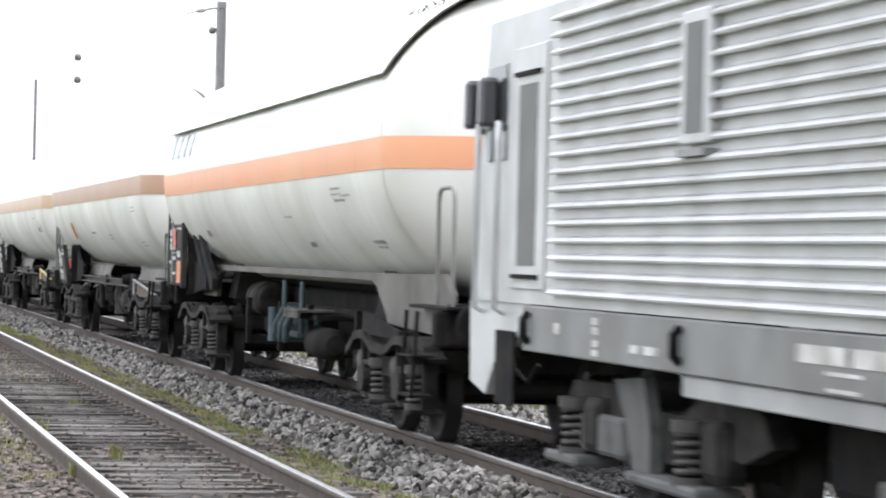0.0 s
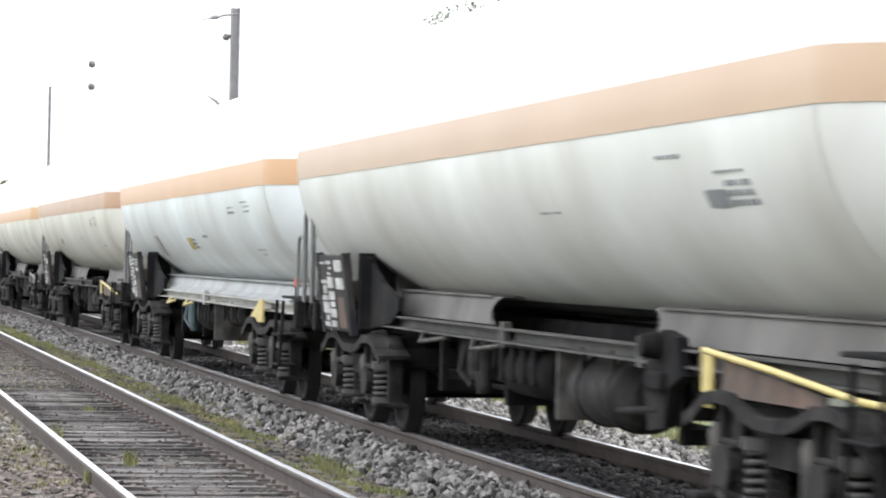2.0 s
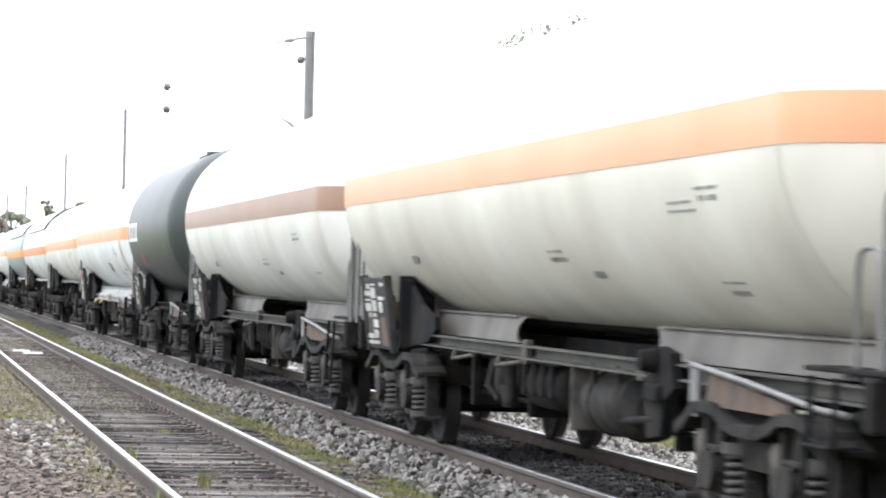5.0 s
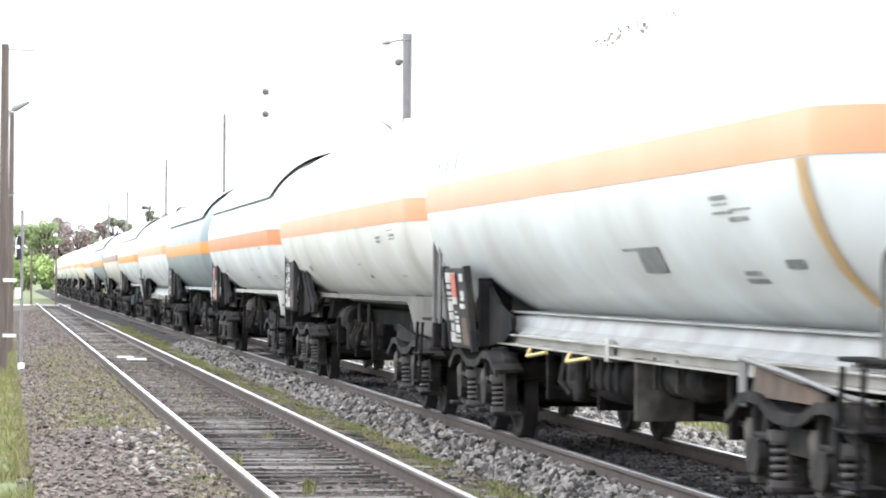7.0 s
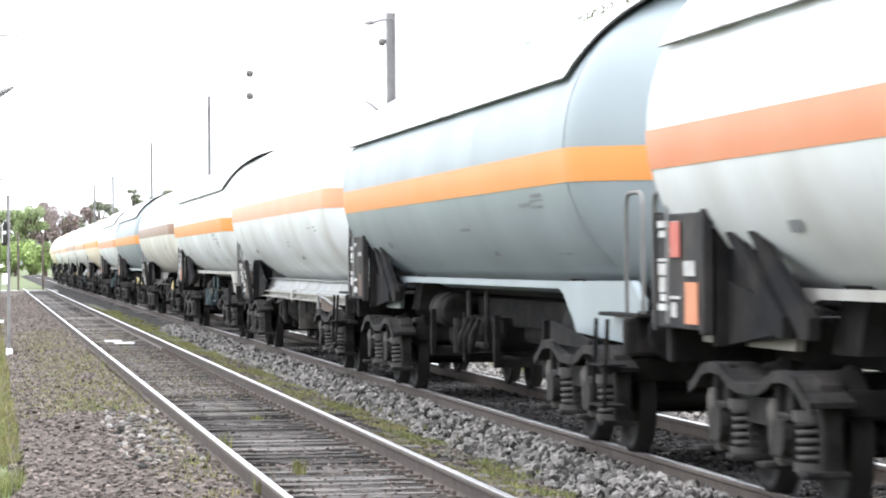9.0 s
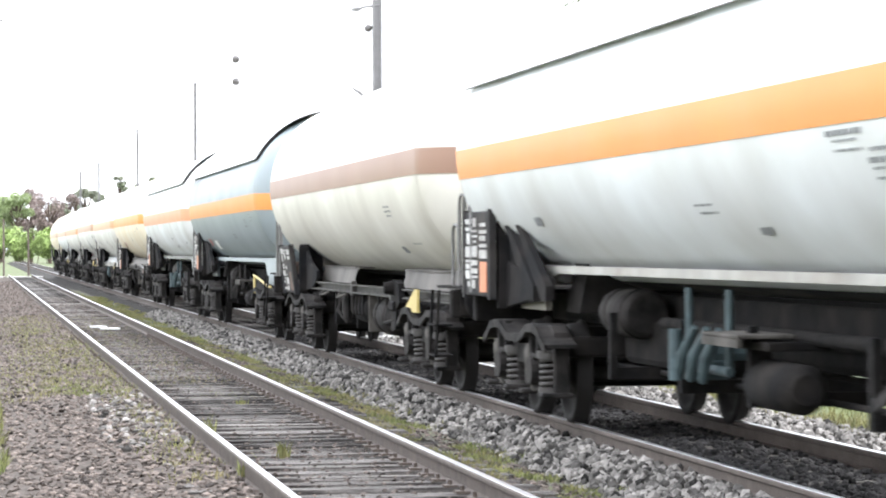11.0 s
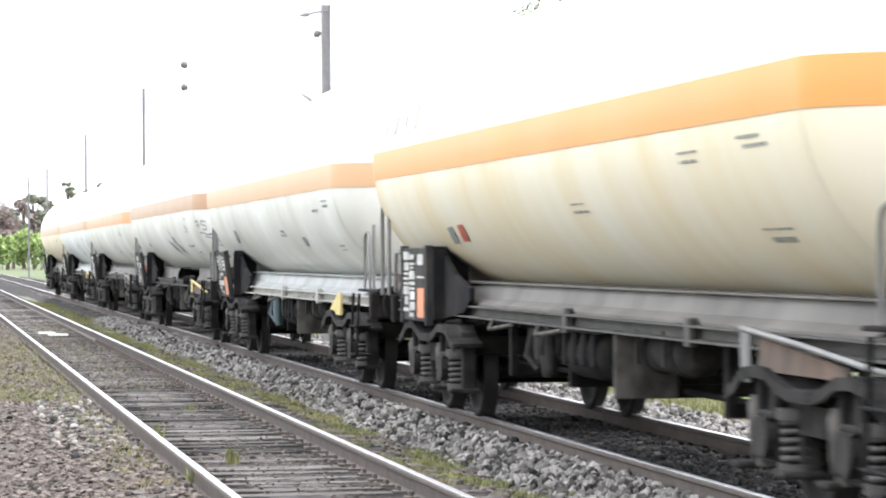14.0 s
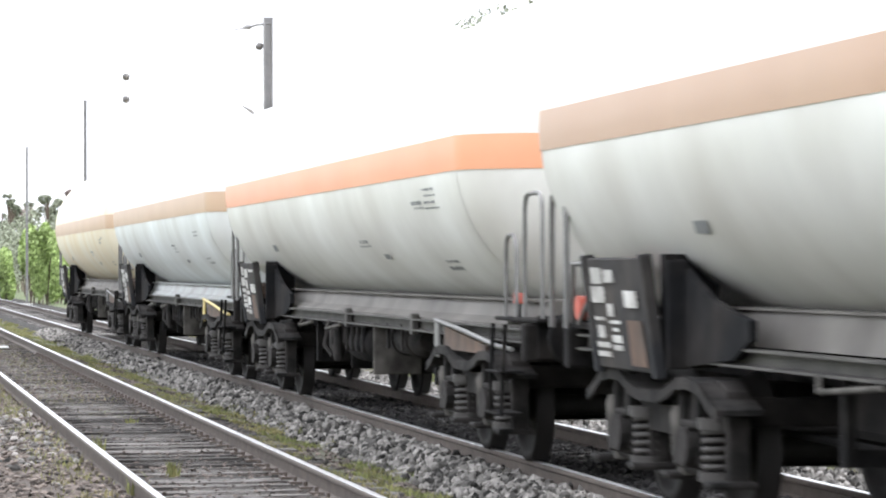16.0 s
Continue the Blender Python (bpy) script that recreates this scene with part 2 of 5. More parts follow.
# ---- mesh building ----
class Mesh:
    def __init__(self):
        self.v, self.f, self.s = [], [], []

    def add(self, verts, faces, smooth=False):
        k = len(self.v)
        self.v += [tuple(p) for p in verts]
        self.f += [tuple(i + k for i in f) for f in faces]
        self.s += [smooth] * len(faces)
        return self

    def box(self, x0, x1, y0, y1, z0, z1, m=None, bevel=0.0):
        b = min(bevel, 0.45 * min(abs(x1 - x0), abs(y1 - y0), abs(z1 - z0)))
        if b <= 0:
            vs = [(x, y, z) for z in (z0, z1) for y in (y0, y1) for x in (x0, x1)]
            fs = [(0, 2, 3, 1), (4, 5, 7, 6), (0, 1, 5, 4), (2, 6, 7, 3), (0, 4, 6, 2), (1, 3, 7, 5)]
        else:
            ring = lambda i, z: [(x0 + i, y0 + b, z), (x0 + b, y0 + i, z), (x1 - b, y0 + i, z), (x1 - i, y0 + b, z),
                                 (x1 - i, y1 - b, z), (x1 - b, y1 - i, z), (x0 + b, y1 - i, z), (x0 + i, y1 - b, z)]
            vs = ring(b * 0.6, z0) + ring(0, z0 + b) + ring(0, z1 - b) + ring(b * 0.6, z1)
            fs = [tuple(range(7, -1, -1)), tuple(range(24, 32))]
            for r in range(3):
                fs += [(r * 8 + i, r * 8 + (i + 1) % 8, r * 8 + 8 + (i + 1) % 8, r * 8 + 8 + i) for i in range(8)]
        if m is not None:
            vs = [m @ Vector(p) for p in vs]
        return self.add(vs, fs)

    def tube(self, pts, r, seg=8, caps=True):
        """A round bar along a line of points; r is one radius or one per point."""
        pts = [Vector(p) for p in pts]
        n = len(pts)
        rs = r if isinstance(r, (list, tuple)) else [r] * n
        ref = None
        vs = []
        for i, p in enumerate(pts):
            d = (pts[min(i + 1, n - 1)] - pts[max(i - 1, 0)])
            d = d.normalized() if d.length > 1e-9 else Vector((0, 0, 1))
            if ref is None:
                ref = d.orthogonal().normalized()
            ref = (ref - d * ref.dot(d)).normalized()
            o = d.cross(ref)
            vs += [p + rs[i] * (math.cos(a) * ref + math.sin(a) * o) for a in (2 * math.pi * j / seg for j in range(seg))]
        fs = [(i * seg + j, i * seg + (j + 1) % seg, (i + 1) * seg + (j + 1) % seg, (i + 1) * seg + j) for i in range(n - 1) for j in range(seg)]
        self.add(vs, fs, True)
        if caps:
            k = len(vs)
            self.add(vs[:seg], [tuple(range(seg - 1, -1, -1))])
            self.add(vs[k - seg:], [tuple(range(seg))])
        return self

    def prism(self, outline, axis, a, b, bevel=0):
        """An outline of two coordinates drawn out along an axis from a to b."""
        n = len(outline)
        put = {"x": lambda p, t: (t, p[0], p[1]), "y": lambda p, t: (p[0], t, p[1]), "z": lambda p, t: (p[0], p[1], t)}[axis]
        vs = [put(p, a) for p in outline] + [put(p, b) for p in outline]
        fs = [(i, (i + 1) % n, n + (i + 1) % n, n + i) for i in range(n)] + [tuple(range(n - 1, -1, -1)), tuple(range(n, 2 * n))]
        return self.add(vs, fs)

    def grid(self, rows, smooth=True, closed=False):
        """A skin over rows of equally many points."""
        w = len(rows[0])
        e = w if closed else w - 1
        fs = [(i * w + j, i * w + (j + 1) % w, (i + 1) * w + (j + 1) % w, (i + 1) * w + j) for i in range(len(rows) - 1) for j in range(e)]
        return self.add([p for r in rows for p in r], fs, smooth)

    def data(self, name, material):
        me = bpy.data.meshes.new(name)
        me.from_pydata(self.v, [], self.f)
        me.polygons.foreach_set("use_smooth", self.s)
        me.update()
        bm = bmesh.new()
        bm.from_mesh(me)
        bmesh.ops.recalc_face_normals(bm, faces=bm.faces)
        bm.to_mesh(me)
        bm.free()
        me.materials.append(material)
        return me


CACHE = {}


def part(name, shape, material, parent=None, label="", m=None, key=None):
    """One mesh object, under a thing or a part where parent is given; alike pieces share the mesh stored under key."""
    if key and key in CACHE:
        me = CACHE[key]
    else:
        me = (shape() if callable(shape) else shape).data(name, material)
        if key:
            CACHE[key] = me
    ob = new(name, me)
    ob.parent = parent
    if m is not None:
        ob.matrix_basis = m
    if label:
        ob["label"] = label
    return ob


# ---- ground ----
NEAR_C, FAR_C, GAUGE = 2.772, 6.178, 0.7525
Y0, Y1 = -40.0, 470.0


def strip(name, prof, y0, y1, material, label, step=4.0, wob=0.004):
    s = Mesh()
    n = int((y1 - y0) / step)
    s.grid([[(x, y0 + (y1 - y0) * i / n, z + wob * noise.noise((x * 1.7, (y0 + (y1 - y0) * i / n) * 0.6, 3))) for x, z in prof] for i in range(n + 1)])
    return tagged(part(name, s, material), label, "ground", kind="structure")


g = Mesh()
xs = [-2500, -400, -60, -8, 0.2, 4.1, 4.55, 8.3, 14, 60, 400, 2500]
zs = [-0.6, -0.6, -0.5, -0.4, -0.36, -0.36, -0.42, -0.5, -0.6, -0.6, -0.6, -0.6]
ys = [-2500, -300, -40, 0, 20, 60, 150, 300, 700, 2500]
g.grid([[(x, y, z) for x, z in zip(xs, zs)] for y in ys])
tagged(part("ground", g, EARTH), "rough green and straw-coloured grass beside the line", "ground", kind="structure")
strip("gravel_path", [(0.05, -0.40), (0.3, -0.27), (0.9, -0.21), (1.4, -0.17), (1.75, -0.125), (1.93, -0.125), (2.0, -0.17)], Y0, 200, PATH_G, "brown gravel walkway beside the siding")
strip("siding_bed", [(1.98, -0.19), (2.2, -0.178), (2.8, -0.174), (3.4, -0.178), (3.56, -0.17), (3.64, -0.125), (3.86, -0.135), (4.05, -0.20), (4.3, -0.36)], Y0, 200, BED, "dirty stone bed of the siding")
strip("ballast_bed", [(4.4, -0.42), (4.75, -0.30), (5.1, -0.16), (5.5, -0.16), (6.2, -0.17), (6.9, -0.16), (7.4, -0.16), (8.0, -0.35), (8.5, -0.52)], Y0, Y1, BALLAST, "grey crushed stone ballast of the running line")


strip("far_cess", [(8.3, -0.49), (8.8, -0.46), (9.6, -0.45), (10.4, -0.52)], Y0, 300, BALLAST, "dark cinder walkway beyond the running line")
strip("embankment", [(12.5, -0.70), (14.0, -0.3), (16.0, 0.7), (18.0, 1.35), (22.0, 1.5), (30.0, 1.3), (40, -0.7)], -60, 160, BANK, "dull green overgrown bank beyond the line", 3.0, 0.25)


def rail(name, x, y0, y1, label):
    s = Mesh()
    h = [(-0.036, -0.012), (-0.028, -0.001), (0.028, -0.001), (0.036, -0.012), (0.036, -0.035), (0.012, -0.05), (0.010, -0.135), (0.070, -0.155), (0.070, -0.168),
         (-0.070, -0.168), (-0.070, -0.155), (-0.010, -0.135), (-0.012, -0.05), (-0.036, -0.035)]
    s.prism([(x + a, b) for a, b in h], "y", y0, y1)
    t = tagged(part(name, s, RUST), label, "rail", kind="structure")
    c = Mesh()
    c.prism([(x - 0.033, -0.010), (x - 0.025, 0.002), (x + 0.025, 0.002), (x + 0.033, -0.010)], "y", y0, y1)
    part("running_surface", c, STEEL, t, "bright worn rail head")
    return t


for n, x, y1 in (("rail_1", NEAR_C - GAUGE, 196), ("rail_2", NEAR_C + GAUGE, 196)):
    rail(n, x, Y0, y1, "steel rail of the siding with a bright worn head")
for n, x in (("rail_3", FAR_C - GAUGE), ("rail_4", FAR_C + GAUGE)):
    rail(n, x, Y0, Y1, "steel rail of the running line with rusty sides")


# ---- rolling stock ----
SPEED = 24.629
RAIL_X = FAR_C
TANK_R, TANK_Z = 1.38, 2.60


def dish_profile(half_front, half_rear, radius, depth, n=9):
    """Points (y, r) from the front nose to the rear nose of a tank."""
    pr = []
    for i in range(n + 1):
        a = math.pi / 2 * i / n
        pr.append((-half_front - depth * math.cos(a), radius * math.sin(a)))
    for i in range(n, -1, -1):
        a = math.pi / 2 * i / n
        pr.append((half_rear + depth * math.cos(a), radius * math.sin(a)))
    return pr


def tank_shape(hf, hr, radius=TANK_R, depth=0.72, seg=64):
    s = Mesh()
    pr = dish_profile(hf, hr, radius, depth)
    s.grid([[(max(r, 0.002) * math.cos(2 * math.pi * j / seg), y, TANK_Z + max(r, 0.002) * math.sin(2 * math.pi * j / seg)) for j in range(seg)] for y, r in pr], closed=True)
    return s


def stripe_shape(hf, hr, z0, z1, radius=TANK_R, depth=0.72):
    s = Mesh()
    pr = dish_profile(hf, hr, radius + 0.005, depth + 0.005, 12)
    for side in (-1, 1):
        rows = []
        for k in range(5):
            dz = z0 + (z1 - z0) * k / 4 - TANK_Z
            rows.append([(side * math.sqrt(max(r * r - dz * dz, 0.0004)), y, TANK_Z + dz) for y, r in pr if r > 0.22])
        s.grid(rows)
    return s


def spring_shape():
    s = Mesh()
    s.tube([(0, 0, 0.28), (0, 0, 0.34)], 0.145, 12)
    s.tube([(0, 0, 0.60), (0, 0, 0.67)], 0.15, 12)
    turns, n = 5.0, 60
    s.tube([(0.115 * math.cos(2 * math.pi * turns * i / n), 0.115 * math.sin(2 * math.pi * turns * i / n), 0.34 + 0.27 * i / n) for i in range(n + 1)], 0.021, 5)
    return s


def wheel_shape():
    s = Mesh()
    for side in (-1, 1):
        x = side * 0.7525
        prof = [(-0.065, 0.10), (-0.03, 0.13), (-0.012, 0.36), (-0.05, 0.39), (-0.065, 0.42), (-0.068, 0.49), (-0.05, 0.492), (-0.035, 0.465), (0.065, 0.455), (0.065, 0.39), (0.03, 0.37), (0.012, 0.14), (0.06, 0.10)]
        s.grid([[(x + side * dx, r * math.cos(2 * math.pi * j / 32), r * math.sin(2 * math.pi * j / 32)) for j in range(32)] for dx, r in prof], closed=True)
    s.tube([(-1.02, 0, 0), (1.02, 0, 0)], 0.085, 12)
    return s


def side_frame_shape(side):
    """The cast side frame of a two-axle bogie: raised ends, dropped middle, pedestal openings."""
    s = Mesh()
    x0, x1 = sorted((side * 0.93, side * 1.07))
    top = [(-1.42, 0.60), (-1.40, 0.84), (-1.25, 0.90), (-0.75, 0.90), (-0.52, 0.80), (-0.36, 0.70), (0.36, 0.70), (0.52, 0.80), (0.75, 0.90), (1.25, 0.90), (1.40, 0.84), (1.42, 0.60)]
    bot = [(1.34, 0.60), (1.30, 0.70), (0.70, 0.70), (0.45, 0.52), (-0.45, 0.52), (-0.70, 0.70), (-1.30, 0.70), (-1.34, 0.60)]
    n = len(top)
    pts = top + bot
    s.prism([(y, z) for y, z in pts], "x", x0, x1)
    xf0, xf1 = sorted((side * 0.90, side * 1.20))
    up = [(-1.60, 0.74), (-1.42, 0.79), (-1.20, 0.89), (-0.95, 0.915), (-0.70, 0.905), (-0.46, 0.835), (-0.24, 0.80), (0.24, 0.80), (0.46, 0.835), (0.70, 0.905), (0.95, 0.915), (1.20, 0.89), (1.42, 0.79), (1.60, 0.74)]
    s.prism(up + [(y, z - 0.035) for y, z in reversed(up)], "x", xf0, xf1)
    xl0, xl1 = sorted((side * 1.17, side * 1.20))
    s.prism(up + [(y, z - 0.075) for y, z in reversed(up)], "x", xl0, xl1)
    for y in (-1.40, -0.42, 0.42, 1.40):
        s.box(x0, x1, y - 0.04, y + 0.04, 0.26, 0.70, bevel=0.015)
        s.box(xf0, xf1, y - 0.10, y + 0.10, 0.255, 0.30, bevel=0.015)
    return s


def axlebox_shape(side):
    s = Mesh()
    x0, x1 = sorted((side * 0.86, side * 1.12))
    s.box(x0, x1, -0.17, 0.17, 0.33, 0.64, bevel=0.05)
    xa, xb = sorted((side * 1.12, side * 1.19))
    s.prism([(0.13 * math.cos(a), 0.48 + 0.13 * math.sin(a)) for a in (2 * math.pi * j / 12 for j in range(12))], "x", xa, xb)
    xc, xd = sorted((side * 0.90, side * 1.10))
    s.box(xc, xd, -0.42, 0.42, 0.30, 0.35, bevel=0.02)
    s.prism([(-0.15, 0.64), (0.15, 0.64), (0.10, 0.80), (-0.10, 0.80)], "x", x0 + 0.02, x1 - 0.02)
    return s


def bolster_shape():
    s = Mesh()
    s.box(-0.95, 0.95, -0.22, 0.22, 0.58, 0.86, bevel=0.03)
    s.box(-0.95, 0.95, -1.36, -1.24, 0.62, 0.80, bevel=0.02)
    s.box(-0.95, 0.95, 1.24, 1.36, 0.62, 0.80, bevel=0.02)
    s.tube([(0, 0, 0.80), (0, 0, 0.98)], 0.22, 16)
    for y in (-0.28, 0.28):
        s.tube([(-0.9, y, 0.34), (0.9, y, 0.34)], 0.04, 8)
        for x in (-0.75, 0.75):
            s.box(x - 0.05, x + 0.05, y * 1.1 - 0.04, y * 1.1 + 0.04, 0.34, 0.62)
            s.box(x - 0.05, x + 0.05, y + (0.04 if y > 0 else -0.12), y + (0.12 if y > 0 else -0.04), 0.30, 0.52, bevel=0.02)
    return s


def pot_shape():
    s = Mesh()
    s.tube([(0, 0, 0.36), (0, 0, 0.42), (0, 0, 0.66), (0, 0, 0.72)], [0.10, 0.13, 0.14, 0.12], 14)
    s.tube([(0, 0, 0.28), (0, 0, 0.37)], 0.085, 10)
    return s


def guide_shape(side):
    """The open square guide over an axle box, seen as a frame round a dark window."""
    s = Mesh()
    x0, x1 = sorted((side * 1.08, side * 1.15))
    s.box(x0, x1, -0.22, -0.15, 0.60, 0.88, bevel=0.012)
    s.box(x0, x1, 0.15, 0.22, 0.60, 0.88, bevel=0.012)
    s.box(x0, x1, -0.20, 0.20, 0.86, 0.91, bevel=0.012)
    s.box(x0, x1, -0.20, 0.20, 0.60, 0.64, bevel=0.012)
    s.prism([(0.16, 0.60), (0.30, 0.40), (0.24, 0.34), (0.08, 0.40), (-0.10, 0.60)], "x", *sorted((side * 1.12, side * 1.17)))
    return s


WB = 0.82


def bogie(wagon, y):
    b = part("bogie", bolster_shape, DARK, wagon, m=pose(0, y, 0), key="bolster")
    for side in (-1, 1):
        part("side_frame", lambda: side_frame_shape(side), BOGIE, b, key="side_frame%d" % side)
        for ya in (-WB, WB):
            part("axle_box", lambda: axlebox_shape(side), BOGIE, b, m=pose(0, ya, 0), key="axle_box%d" % side)
            part("axle_guide", lambda: guide_shape(side), BOGIE, b, m=pose(0, ya, 0), key="axle_guide%d" % side)
            part("coil_spring", spring_shape, SPRING, b, m=pose(side * 1.02, ya - 0.31, 0), key="coil_spring")
            part("spring_pot", pot_shape, POT, b, "dusty grey friction pot", m=pose(side * 1.03, ya + 0.33, 0), key="spring_pot")
    for ya in (-WB, WB):
        part("wheelset", wheel_shape, WHEEL, b, m=pose(0, ya, 0.455), key="wheelset")
    return b


def buffer_shape(d):
    s = Mesh()
    s.box(-0.17, 0.17, min(0, d * 0.03), max(0, d * 0.03), -0.17, 0.17, bevel=0.01)
    s.tube([(0, 0, 0), (0, d * 0.30, 0)], 0.10, 12)
    s.tube([(0, d * 0.28, 0), (0, d * 0.56, 0)], 0.07, 12)
    s.tube([(0, d * 0.56, 0), (0, d * 0.60, 0)], [0.22, 0.20], 18)
    return s


def coupling_shape(d):
    s = Mesh()
    s.box(-0.09, 0.09, 0 if d > 0 else -0.12, 0.12 if d > 0 else 0, -0.10, 0.08)
    s.tube([(0, 0, -0.02), (0, d * 0.35, -0.05), (0, d * 0.5, -0.22)], 0.035, 6)
    return s


def end_gear(w, ye, d):
    for x in (-0.875, 0.875):
        part("buffer", lambda: buffer_shape(d), DARK, w, m=pose(x, ye, 1.05), key="buffer%d" % d)
    part("coupling", lambda: coupling_shape(d), DARK, w, m=pose(0, ye, 1.05), key="coupling%d" % d)
    h = Mesh()
    h.tube([(-0.5, 0, -0.15), (-0.52, d * 0.25, -0.35), (-0.45, d * 0.42, -0.45), (-0.38, d * 0.5, -0.30)], 0.022, 6)
    part("brake_hose", h, DARK, w, m=pose(0, ye, 1.05), key="hose%d" % d)


def rail_loop(x, ys, z0, z1, r=0.022):
    """A hooped handrail of round bar standing on a platform."""
    ya, yb = ys
    c = 0.12 if yb > ya else -0.12
    return [(x, ya, z0), (x, ya, z1 - 0.12), (x, ya + c * 0.3, z1 - 0.035), (x, ya + c, z1), (x, yb - c, z1), (x, yb - c * 0.3, z1 - 0.035), (x, yb, z1 - 0.12), (x, yb, z0)]


def skin_patch(s, radius, y0, y1, z0, z1, side=-1, lean=0.0, off=0.006):
    """A thin plate that lies on the flank of a tank."""
    n = 4
    rows = []
    for k in range(n + 1):
        z = z0 + (z1 - z0) * k / n
        x = side * math.sqrt(max((radius + off) ** 2 - (z - TANK_Z) ** 2, 0.01))
        sh = lean * (z - z0)
        rows.append([(x, y0 + sh, z), (x, y1 + sh, z)])
    s.grid(rows)
    return s


def sign_board(w, y, x, style, z0=0.92, z1=1.72, lean=0.0):
    """The dark board of plates and numbers under the rear end of a tank; its top may lean outwards."""
    tilt = Matrix.Translation((x + 0.05, 0, z0)) @ pose(0, 0, 0, 0, -math.degrees(math.atan(lean / (z1 - z0)))) @ Matrix.Translation((-x - 0.05, 0, -z0))
    b = Mesh()
    b.box(x, x + 0.04, y - 0.72, y + 0.72, z0, z1, bevel=0.012)
    board = part("sign_board", b, BLACK, w, "black board with plates and writing", m=tilt, key="sign_board%.2f%.2f%.2f%.2f" % (y, x, z0, z1))
    for yy in (y - 0.76, y + 0.74):
        part("board_post", lambda: Mesh().box(-0.02, 0.06, -0.05, 0.05, z0 - 0.03, z1 + 0.02, bevel=0.01), BLACK, board, m=pose(x, yy, 0), key="board_post%.2f%.2f" % (z0, z1))
    rng = random.Random(style)
    full = style not in (1, 9, 12, 13, 18)
    for c, wide in ((-0.40, 0.40), (0.10, 0.30), (0.46, 0.34)):
        z = z1 - 0.04 - rng.uniform(0, 0.04)
        t = Mesh()
        while z > z0 + (0.44 if c < 0 else 0.08):
            h = rng.choice((0.022, 0.035, 0.05, 0.085, 0.11))
            if rng.random() < ((0.9 if c > 0 else 0.5) if full else 0.5):
                ww = wide * rng.choice((0.5, 0.8, 1.0, 1.0))
                off = rng.uniform(-0.5, 0.5) * (wide - ww)
                t.box(x - 0.012, x - 0.006, y + c + off - ww / 2, y + c + off + ww / 2, max(z - h, z0 + 0.04), z)
                if h > 0.08:
                    for q in (0.3, 0.65):
                        t.box(x - 0.013, x - 0.008, y + c + off - ww * 0.62, y + c + off - ww * 0.55, z - h * q - 0.01, z - h * q)
            z -= h + rng.uniform(0.015, 0.035)
        if t.f:
            tx = part("painted_writing", t, SHEET, board, "pale plates of unreadable writing")
            tx["kind"] = "stuff"
    o = Mesh()
    o.box(x - 0.014, x - 0.008, y - 0.62, y - 0.24, z0 + 0.04, z0 + 0.34)
    part("hazard_plate", o, ORANGEP if style in (1, 12, 15, 17, 18, 19, 20) else RUSTP, board, "hazard plate", key="hz%.2f%.2f%d" % (y, z0, style in (1, 12, 15, 17, 18, 19, 20)))
    if style in (1, 10, 12):
        r = Mesh()
        r.box(x - 0.02, x - 0.015, y - 0.1, y + 0.2, z1 - 0.32, z1 - 0.06)
        part("warning_label", r, REDP, board, "red warning label")
    return board


def platform(w, ye, d, fwd=0.0, hoops=True, red=False):
    """The end platform with its steps and hooped handrails; d points outwards along the wagon."""
    s = Mesh()
    y0, y1 = sorted((ye + d * (0.15 + 0.7 * fwd), ye - d * 1.4))
    s.box(-1.08, 1.08, y0, y1, 1.165, 1.195, bevel=0.008)
    s.box(-1.14, 1.14, min(ye, ye - d * 0.16), max(ye, ye - d * 0.16), 0.86, 1.16, bevel=0.02)
    part("end_platform", s, DARK, w, "grimy end platform and headstock", key="platform%.2f%d%.1f" % (ye, d, fwd))
    for x in (-1.22, 1.22):
        h = Mesh()
        if hoops:
            h.tube(rail_loop(x * 0.84, (ye + d * (0.12 + fwd), ye - d * (0.50 - fwd)), 1.2, 2.18), 0.018)
        else:
            h.tube([(x * 0.84, ye - d * 0.5, 1.19), (x * 0.84, ye - d * 0.5, 1.95)], 0.018)
        part("handrail", h, GREYTUBE, w, "hooped grey handrail" if hoops else "single grey rail post", key="hand%.2f%.1f%d%.1f" % (ye, x, hoops, fwd))
        st = Mesh()
        for yy in (ye - d * 0.35, ye - d * 0.8):
            st.tube([(x, yy, 1.15), (x * 1.03, yy, 0.42)], 0.018, 6)
        for z in (0.45, 0.78):
            st.box(min(x * 0.88, x * 1.05), max(x * 0.88, x * 1.05), min(ye - d * 0.32, ye - d * 0.83), max(ye - d * 0.32, ye - d * 0.83), z - 0.02, z, bevel=0.006)
        part("steps", st, DARK, w, key="steps%.2f%.1f" % (ye, x))
    # handwheel of the parking brake behind the rail
    wh = Mesh()
    wh.tube([(-0.55, ye - d * 0.25 + 0.12 * math.cos(a), 1.36 + 0.12 * math.sin(a)) for a in (2 * math.pi * j / 14 for j in range(15))], 0.013, 5)
    wh.tube([(-0.55, ye - d * 0.25, 1.19), (-0.55, ye - d * 0.25, 1.48)], 0.014, 5)
    wh.tube([(-0.55, ye - d * 0.25 - 0.12, 1.36), (-0.55, ye - d * 0.25 + 0.12, 1.36)], 0.012, 5)
    part("handwheel", wh, DARK, w, "grimy brake handwheel", key="handwheel%.2f" % ye)
    if red:
        part("brake_indicator", lambda: Mesh().box(-0.06, 0.0, -0.05, 0.05, 1.30, 1.39, bevel=0.008), REDP, w, "small red brake indicator", m=pose(-0.95, ye - d * 0.95, 0), key="indicator")
        part("indicator_post", lambda: Mesh().box(-0.05, -0.01, -0.02, 0.02, 1.19, 1.30), DARK, w, m=pose(-0.95, ye - d * 0.95, 0), key="indicator_post")


